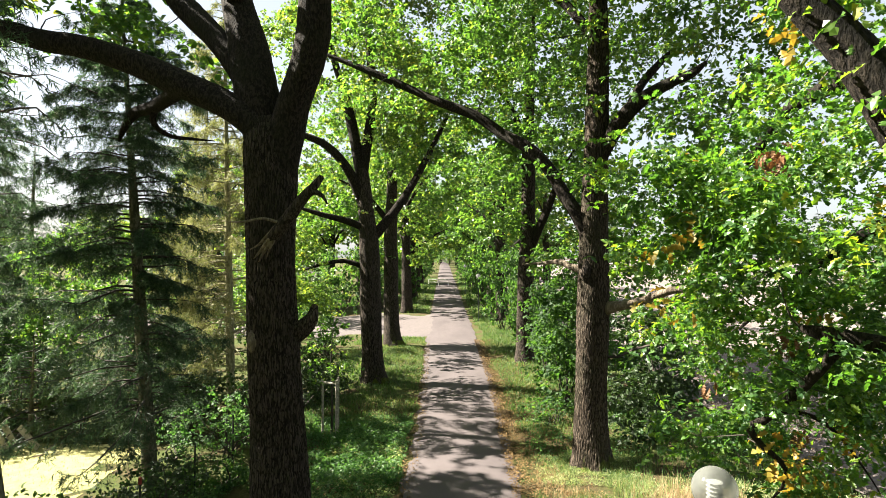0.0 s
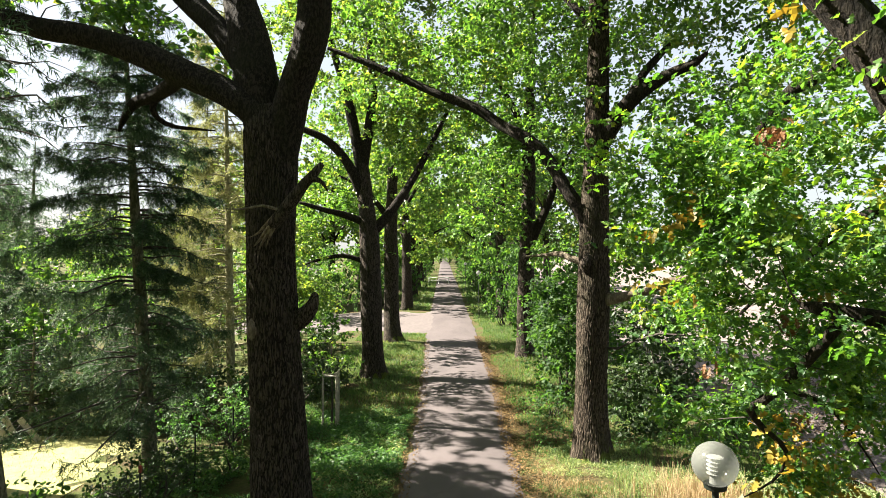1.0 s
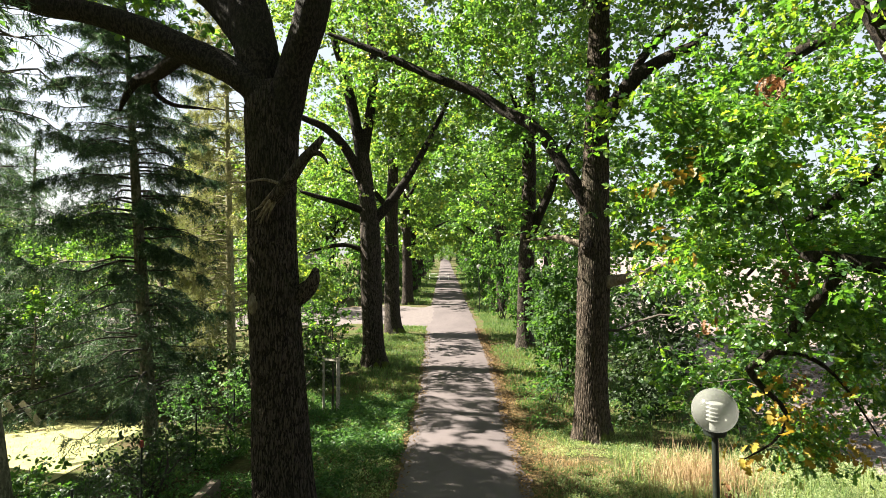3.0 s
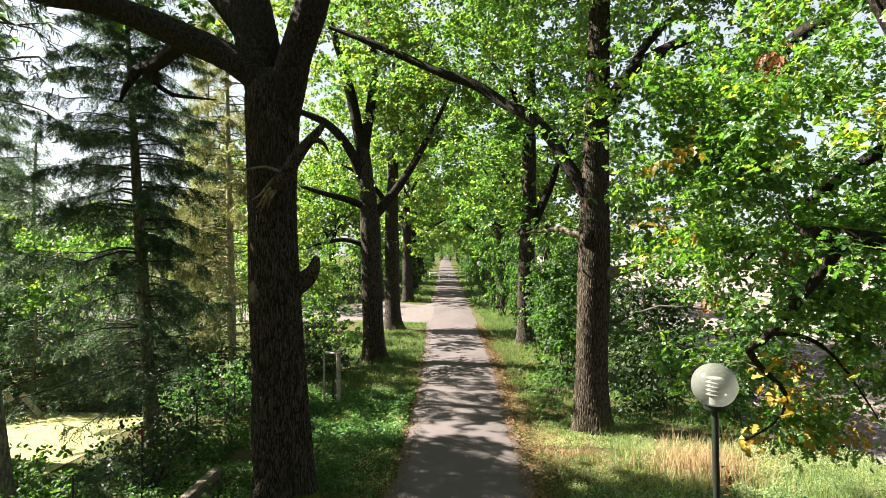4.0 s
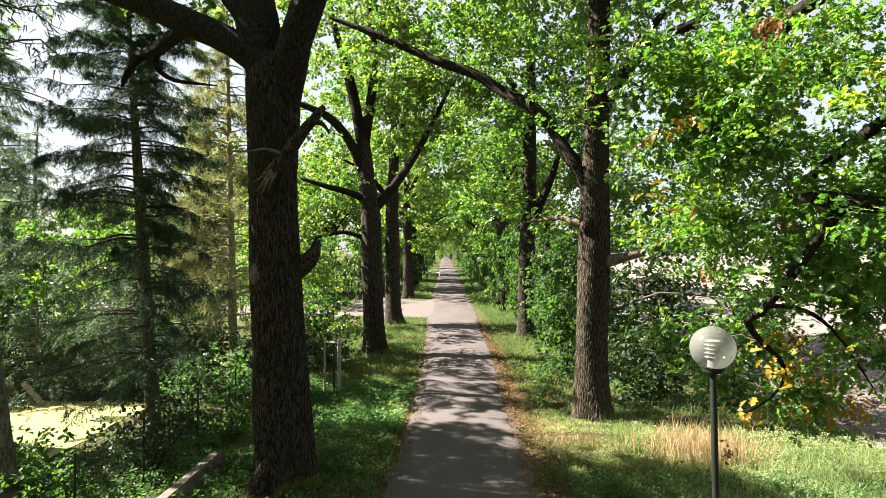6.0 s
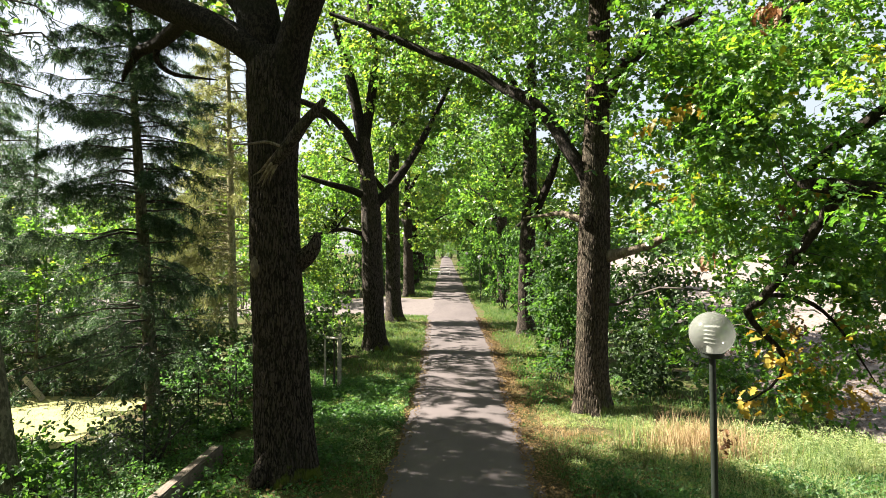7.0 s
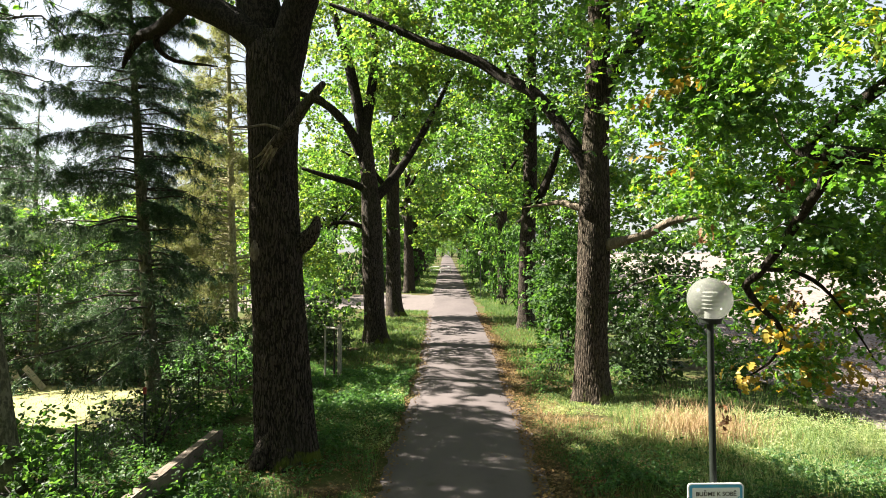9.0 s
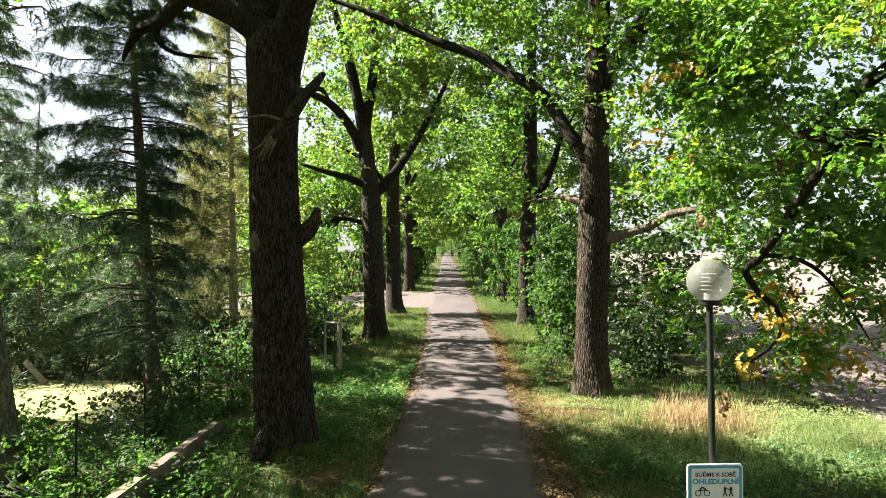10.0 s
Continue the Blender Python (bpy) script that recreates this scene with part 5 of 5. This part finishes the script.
def text_mesh(words, size, bold=0.0):
    cu = bpy.data.curves.new("lettering", "FONT")
    cu.body, cu.size, cu.align_x, cu.align_y, cu.extrude, cu.offset = words, size, "CENTER", "CENTER", 0.0008, bold
    ob = bpy.data.objects.new("lettering", cu)
    scene.collection.objects.link(ob)
    me = bpy.data.meshes.new_from_object(ob.evaluated_get(bpy.context.evaluated_depsgraph_get()))
    bpy.data.objects.remove(ob)
    me.transform(Matrix.Rotation(radians(90), 4, "X"))
    return me


def rounded_plate(w, h, r, d):
    bm = bmesh.new()
    pts = []
    for cx, cz, a0 in ((w / 2 - r, h / 2 - r, 0), (-w / 2 + r, h / 2 - r, 90), (-w / 2 + r, -h / 2 + r, 180), (w / 2 - r, -h / 2 + r, 270)):
        for k in range(6):
            a = radians(a0 + 18 * k)
            pts.append((cx + r * math.cos(a), cz + r * math.sin(a)))
    f = bm.faces.new([bm.verts.new((x, 0, z)) for x, z in pts])
    e = bmesh.ops.extrude_face_region(bm, geom=[f])
    bmesh.ops.translate(bm, vec=(0, d, 0), verts=[v for v in e["geom"] if isinstance(v, bmesh.types.BMVert)])
    bmesh.ops.recalc_face_normals(bm, faces=bm.faces)
    return bm


def ring(r, w, at):
    bm = bmesh.new()
    n = 20
    a = [bm.verts.new((at[0] + (r + w) * math.cos(k * 6.2832 / n), at[1], at[2] + (r + w) * math.sin(k * 6.2832 / n))) for k in range(n)]
    b = [bm.verts.new((at[0] + (r - w) * math.cos(k * 6.2832 / n), at[1], at[2] + (r - w) * math.sin(k * 6.2832 / n))) for k in range(n)]
    for k in range(n):
        bm.faces.new((a[k], b[k], b[(k + 1) % n], a[(k + 1) % n]))
    return bm


def sign(at):
    t = thing("path_sign", at, "white path sign with blue border asking for consideration", "sign")
    part("panel", rounded_plate(0.51, 0.70, 0.03, 0.012), "sign_white", t)
    bm = rounded_plate(0.485, 0.675, 0.025, 0.002)
    bmesh.ops.translate(bm, vec=(0, -0.0025, 0), verts=bm.verts)
    part("border", bm, "sign_blue", t, "blue border")
    bm = rounded_plate(0.435, 0.625, 0.012, 0.002)
    bmesh.ops.translate(bm, vec=(0, -0.005, 0), verts=bm.verts)
    face = part("face", bm, "sign_white", t)
    for words, size, z, mat, bold in (("BU\u010eME K SOB\u011a", 0.054, 0.256, "sign_black", 0.0006), ("OHLEDUPLN\u00cd", 0.064, 0.194, "sign_blue", 0.0028)):
        ob = part("lettering", text_mesh(words, size, bold), mat, face)
        ob.location = (0, -0.0075, z)
        if words[0] == "O":
            ob.scale = (1.10, 1, 1)
    y = -0.0075
    for x in (-0.160, -0.080):
        part("wheel_mark", ring(0.025, 0.004, (x, y, 0.092)), "sign_black", face)
    for a, b, w in (((-0.150, 0.115), (-0.085, 0.115), 0.007), ((-0.118, 0.145), (-0.085, 0.118), 0.016), ((-0.15, 0.115), (-0.118, 0.15), 0.014),
                    ((0.085, 0.145), (0.085, 0.105), 0.020), ((0.085, 0.105), (0.068, 0.062), 0.010), ((0.085, 0.105), (0.105, 0.062), 0.010),
                    ((0.140, 0.145), (0.140, 0.105), 0.024), ((0.140, 0.105), (0.122, 0.062), 0.010), ((0.140, 0.105), (0.160, 0.062), 0.010), ((0.095, 0.135), (0.13, 0.120), 0.008)):
        va, vb = Vector((a[0], 0, a[1])), Vector((b[0], 0, b[1]))
        d = vb - va
        part("pictogram_bar", box(d.length, 0.002, w, ((va + vb) / 2 + Vector((0, y, 0))), 0.0, Matrix.Rotation(-math.atan2(d.z, d.x), 4, "Y")), "sign_black", face)
    for z in (0.22, -0.22):
        part("clamp", box(0.12, 0.10, 0.03, (0.0, 0.06, z), 0.004), "steel", t, "steel pole clamp")
    return t


sign((2.475, 5.335, 1.665)).rotation_euler = (0, 0, radians(1.5))


# ---- sapling in its stakes ----
st = thing("tree_stakes", (-3.72, 19.7, gz(-3.72, 19.7)), "three grey wooden stakes with crossbars round a young tree", "tree support")
for x, y in ((-0.26, -0.05), (0.22, -0.22), (0.20, 0.26)):
    part("stake", rod((x, y, -0.2), (x, y, 1.88), 0.038, 0.034, 10, 0.004), "stake_wood", st)
for a, b in (((-0.30, -0.05, 1.76), (0.26, -0.22, 1.76)), ((0.22, -0.26, 1.72), (0.20, 0.30, 1.72)), ((0.24, 0.28, 1.76), (-0.30, -0.02, 1.76))):
    part("crossbar", rod(a, b, 0.032, None, 8), "stake_wood", st)
sp = thing("young_tree", (-3.70, 19.72, gz(-3.7, 19.7)), "young staked tree with a small loose crown", "tree")
part("trunk", mesh_of("trunk", *tube([(0, 0, -0.1, 0.04), (0.02, 0, 1.2, 0.032), (-0.02, 0.02, 2.4, 0.022), (0.03, 0, 3.6, 0.006)], 8, 0.2, 0, 0.04), True), "twig", sp)
ends, (v, f) = crown([(-0.2, 0, 2.5, 1.05, 0.8, 0.85), (0.45, 0, 2.2, 0.7, 0.6, 0.5)], 10.0, 20, 0.12, MID_LEAF, 0.2, 97, 0.2)
part("crown", mesh_of("crown", v, f), "oak_leaf", sp, kind="stuff")
part("twigwork", mesh_of("twigs", *twigs([[(0.02, 0, 1.2, 0.032), (-0.02, 0.02, 2.4, 0.022), (0.03, 0, 3.6, 0.006)]], ends, 3, 0.004, 4, 40, 2.0), True), "twig", sp, kind="stuff")

# ---- fence, plinth, barrier, house ----
pb = box(0.22, 4.4, 0.55, (-4.85, 10.5, 0.12), 0.025)
bmesh.ops.subdivide_edges(pb, edges=[e for e in pb.edges if e.calc_length() > 0.1], cuts=14, use_grid_fill=True)
for v in pb.verts:
    k = 0.03 * noise.noise(v.co * 3.0) + 0.012 * noise.noise(v.co * 11.0)
    v.co += Vector((k, 0, k * 1.2))
tagged(part("plinth_wall", pb, "concrete"), "low mossy concrete plinth under trees", "low wall")
fn = thing("wire_fence", (-6.0, 14, 0), "wire mesh garden fence on thin dark posts", "fence")
fy = [9.6, 11.8, 14.4, 17.0, 19.6]
for y in fy:
    part("post", rod((0, y - 14, -0.2), (0, y - 14, 1.35), 0.022, None, 10), "pole", fn)
wires = [tube([(0, -4.4, z, 0.0022), (0, 0, z - 0.015, 0.0022), (0, 5.6, z, 0.0022)], 4, 2.0, knots=0) for z in np.arange(0.1, 1.5, 0.12)]
wires += [tube([(0.002, y, 0.1, 0.0018), (0.002, y, 0.8, 0.0018), (0.002, y, 1.5, 0.0018)], 3, 1.0, knots=0) for y in np.arange(-4.4, 5.6, 0.12)]
part("wire_mesh", mesh_of("wire_mesh", *join(wires)), "pole", fn, kind="stuff")
part("marker", box(0.06, 0.06, 0.14, (0, 11.8 - 14, 1.4), 0.01), "red_tape", fn, "faded red plastic cap")

br = thing("barrier", (-0.8, 104, float(rise(104))), "white tubular road barrier", "barrier")
for x in (-1.7, 0, 1.7):
    part("post", rod((x, 0, -0.2), (x, 0, 1.15), 0.06, None, 10), "white_paint", br)
for z in (0.6, 1.1):
    part("rail", rod((-1.75, 0, z), (1.75, 0, z), 0.055, None, 10), "white_paint", br)

hs = thing("garden_house", (-17.6, 62, float(rise(62))), "pale plastered low house behind trees", "house")
part("wall", box(9, 6, 3.2, (0, 0, 1.5)), "plaster", hs)
bm = bmesh.new()
q = [bm.verts.new(p) for p in ((-4.8, -3.5, 3.0), (4.8, -3.5, 3.0), (4.8, 3.5, 3.0), (-4.8, 3.5, 3.0), (-4.8, 0, 5.2), (4.8, 0, 5.2))]
for idx in ((0, 1, 5, 4), (2, 3, 4, 5), (0, 4, 3), (1, 2, 5), (0, 3, 2, 1)):
    bm.faces.new([q[k] for k in idx])
part("roof", bm, "roof", hs)

# boards leaning at the far side of the lawn
bd = thing("board_stack", (-13.4, 18.0, gz(-13.4, 18.0) + 0.02), "pale weathered boards leaning in a heap", "boards")
for i, (dx, tilt) in enumerate(((0.0, 38), (0.3, 30), (0.8, 42))):
    part("board", box(0.20, 0.025, 0.9, (dx, 0.05 * i, 0.36), 0.004, Matrix.Rotation(radians(-tilt), 4, "Y")), "stake_wood", bd)

# far woods beyond the field
r = np.random.default_rng(5)
wx = np.concatenate([r.uniform(20, 420, 5000), r.uniform(-300, -60, 3000)])
wy = 330 + 30 * np.sin(wx * 0.02) + r.normal(size=8000) * 5
wz = rise(wy) + r.uniform(0, 1, 8000) ** 0.8 * (13 + 4 * np.sin(wx * 0.09) + 2 * np.sin(wx * 0.31))
at = np.stack([wx, wy, wz], -1)
v, f = leaf_cloud(at, r.normal(size=at.shape), 3.4, FAR_LEAF, seed=6)
tagged(part("far_woods", mesh_of("far_woods", v, f), "shrub_leaf"), "hazy line of woods beyond the field", "woods", kind="stuff")


# ---- grass, litter, weeds ----
def blades(xy, length, width, seed, lean=0.35):
    """Bent grass blades with their feet on the ground."""
    r = np.random.default_rng(seed)
    n = len(xy)
    z = ground_z(xy[:, 0], xy[:, 1]) - 0.07
    a = r.uniform(0, 2 * math.pi, n)
    side = np.stack([np.cos(a), np.sin(a), 0 * a], -1)
    b = r.uniform(0, 2 * math.pi, n)
    tip = np.stack([np.cos(b), np.sin(b), 0 * b], -1) * (lean * r.uniform(0.2, 1.6, n))[:, None]
    s = (length * r.uniform(0.5, 1.3, n))[:, None]
    foot = np.stack([xy[:, 0], xy[:, 1], z], -1)
    w = side * width * 0.5
    mid = foot + s * (0.35 * tip + (0, 0, 0.6))
    top = foot + s * (tip + (0, 0, 0.95 - 0.25 * lean))
    v = np.stack([foot - w, foot + w, mid + w * 0.8, top, mid - w * 0.8], 1).reshape(-1, 3)
    i = np.arange(n)[:, None] * 5
    return v, [i + (0, 1, 2, 4), i + (4, 2, 3)]


def scatter(n, x0, x1, y0, y1, seed, patch=0.0, freq=0.8, near=1.0):
    r = np.random.default_rng(seed)
    xy = np.stack([r.uniform(x0, x1, n), y0 + (y1 - y0) * r.uniform(0, 1, n) ** near], -1)
    m = wave(np.column_stack([xy, 0 * xy[:, 0]]), seed + 1, freq) > patch
    xy = xy[m]
    l, rr = np.interp(xy[:, 1], ROAD_Y, ROAD_L), np.interp(xy[:, 1], ROAD_Y, ROAD_R)
    edge = 0.25 + 0.3 * wave(np.column_stack([0 * l, xy[:, 1], 0 * l]), 77, 1.2)
    return xy[(xy[:, 0] < l - 0.4 * edge) | (xy[:, 0] > rr + 0.15 + edge)]


def stuff(name, pieces, mat, label, category):
    tagged(part(name, mesh_of(name, *join(pieces)), mat), label, category, kind="stuff")


stuff("verge_grass", [blades(scatter(18000, 2.2, 5.2, 6, 20, 101, -0.3, near=1.2), 0.13, 0.013, 1), blades(scatter(12000, 4.2, 10.4, 6, 20, 107, -0.5, near=1.2), 0.26, 0.013, 11), blades(scatter(30000, 2.4, 8, 20, 60, 102, -0.7), 0.26, 0.022, 2, 0.6),
                      blades(scatter(5000, -4.6, -1.3, 6.5, 13, 108, -0.2), 0.2, 0.013, 12), blades(scatter(7000, -3.3, -1.2, 7.6, 9.9, 109, -0.3, 1.6), 0.27, 0.011, 18, 0.6), blades(scatter(10000, -4.6, -0.9, 6, 22, 103, -0.1), 0.22, 0.013, 3), blades(scatter(24000, -6, -0.9, 21, 43.6, 104, -0.7), 0.20, 0.020, 4, 0.6),
                      blades(scatter(12000, -6, -1.3, 60, 130, 105, -0.8), 0.24, 0.05, 5, 0.6), blades(scatter(5000, -4.5, -0.9, -6, 6, 151, -0.3), 0.2, 0.016, 15), blades(scatter(5000, 2.2, 5.5, -6, 6, 152, -0.3), 0.2, 0.016, 16), blades(scatter(12000, 2.4, 7, 60, 130, 106, -0.8), 0.3, 0.05, 6, 0.6)],
      "grass", "uneven green and straw-coloured verge grass", "grass")
lw = scatter(10000, -16, -8.4, 9, 24, 111, -2)
stuff("lawn_grass", [blades(lw, 0.07, 0.012, 7)], "grass", "short sunlit lawn grass", "grass")
dg = np.random.default_rng(8).normal(size=(1700, 2)) * (0.62, 0.5) + (5.75, 13.3)
# tall dry tuft, plus short straw whose pale colour brightens the sunlit verge
stuff("dry_grass", [blades(dg, 0.75, 0.010, 9, 0.35), blades(scatter(7000, 2.5, 5.6, 10.8, 16.6, 112, -0.1, 1.3), 0.13, 0.011, 14, 0.7)], "dry_grass", "tuft of tall dry straw-coloured grass", "grass")


def weeds(n, box_, seed, size, height, patch, blade=False):
    xy = scatter(n, *box_, seed, patch)
    r = np.random.default_rng(seed)
    z = ground_z(xy[:, 0], xy[:, 1]) - 0.05
    mound = 0.6 + 0.65 * wave(np.column_stack([xy, 0 * z]), seed + 9, 1.7)
    at = np.column_stack([xy, z + height * np.clip(mound, 0.12, 1.4) * r.uniform(0.1, 1, len(xy))])
    d = r.normal(size=at.shape)
    if blade:
        return leaf_cloud(at, d, size, BLADE_LEAF * (1, 0.55), up=0.25, droop=-0.7, curl=0.3, seed=seed)
    return leaf_cloud(at, d, size, BLADE_LEAF * (1, 1.5), up=1.2, seed=seed)


stuff("ground_weeds", [weeds(21000, (-4.4, -1.0, 12.5, 22), 121, 0.095, 0.3, -0.4), weeds(9000, (-9.5, -3.4, 7.5, 12), 122, 0.10, 0.35, -0.3), weeds(5000, (-4.6, -1.4, 7.0, 12.5), 126, 0.08, 0.18, -0.3), weeds(12000, (-7, -4.2, 12, 22), 123, 0.09, 0.4, -0.3),
                       weeds(10000, (3.0, 9.8, 6.5, 12), 124, 0.085, 0.4, 0.0), weeds(20000, (2.4, 9.6, 6.2, 11.6), 161, 0.085, 0.45, -0.45), weeds(5000, (-3.6, -1.3, 13.5, 19.5), 162, 0.12, 0.34, -0.1), weeds(7000, (-9.8, -7.2, 8.5, 14.5), 163, 0.09, 0.26, -0.5), weeds(6000, (2.6, 8, 17, 32), 125, 0.11, 0.4, 0.0)],
      "weed_leaf", "nettles and ground ivy in the verge", "weeds")

# pale weeds brighten the verge where the sun falls
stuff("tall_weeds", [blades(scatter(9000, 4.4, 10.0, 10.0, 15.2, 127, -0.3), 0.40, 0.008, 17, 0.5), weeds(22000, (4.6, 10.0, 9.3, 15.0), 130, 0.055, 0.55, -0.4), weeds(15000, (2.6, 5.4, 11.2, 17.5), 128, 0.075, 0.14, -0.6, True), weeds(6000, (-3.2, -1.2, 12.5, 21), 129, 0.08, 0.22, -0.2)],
      "sunlit_weed", "lush weeds with the sunlight put into their light green", "weeds")


def clods(n, seed):
    """Lumps of turned soil along the field's edge."""
    r = np.random.default_rng(seed)
    x, y = 10.2 + r.gamma(1.3, 2.6, n), r.uniform(8, 30, n)
    c = np.column_stack([x, y, rise(y) + 0.08 + 0 * x])
    octa = np.array([(1, 0, 0), (0, 1, 0), (-1, 0, 0), (0, -1, 0), (0, 0, 1), (0, 0, -1)], float)
    k = r.uniform(0.03, 0.15, n)[:, None, None] * (1 + r.normal(size=(n, 6, 1)) * 0.25)
    v = c[:, None] + octa * k * (1.3, 1.0, 0.75) + r.normal(size=(n, 6, 3)) * 0.012
    tri = np.array([(0, 1, 4), (1, 2, 4), (2, 3, 4), (3, 0, 4), (1, 0, 5), (2, 1, 5), (3, 2, 5), (0, 3, 5)])
    return v.reshape(-1, 3), [(np.arange(n)[:, None, None] * 6 + tri).reshape(-1, 3)]


stuff("soil_clods", [clods(7000, 141)], "field", "crumbly clods of ploughed soil", "soil")


def litter(n, y0, y1, seed, side, size):
    r = np.random.default_rng(seed)
    y = y0 + (y1 - y0) * r.uniform(0, 1, n)
    e = np.interp(y, ROAD_Y, ROAD_R if side > 0 else ROAD_L)
    x = e + side * (r.gamma(1.3, 0.45, n) - 0.28)
    z = np.where((x - e) * side < 0, rise(y) + 0.05, ground_z(x, y) + 0.0)
    at = np.column_stack([x, y, z + r.uniform(0, 0.02, n)])
    return leaf_cloud(at, r.normal(size=at.shape), size, BLADE_LEAF * (1, 1.6), up=3.0, droop=0, curl=-0.15, seed=seed)


def strewn(n, x0, x1, y0, y1, seed, size, lift):
    r = np.random.default_rng(seed)
    x, y = r.uniform(x0, x1, n), r.uniform(y0, y1, n)
    at = np.column_stack([x, y, ground_z(x, y) + lift])
    return leaf_cloud(at, r.normal(size=at.shape), size, BLADE_LEAF * (1, 1.6), up=3.0, droop=0, curl=-0.15, seed=seed)


stuff("fallen_leaves", [litter(14000, 7, 42, 131, 1, 0.075), litter(3600, 7, 40, 132, -1, 0.07), strewn(420, -0.9, 1.9, 8, 24, 133, 0.05, 0.03), strewn(3000, -4.5, -1, 7, 24, 134, 0.08, 0.02),
                        strewn(2600, 2.2, 5, 18, 34, 135, 0.08, 0.02), strewn(9000, 10.4, 22, 10, 34, 136, 0.10, 0.12)],
      "litter", "dry brown fallen oak leaves", "fallen leaves")
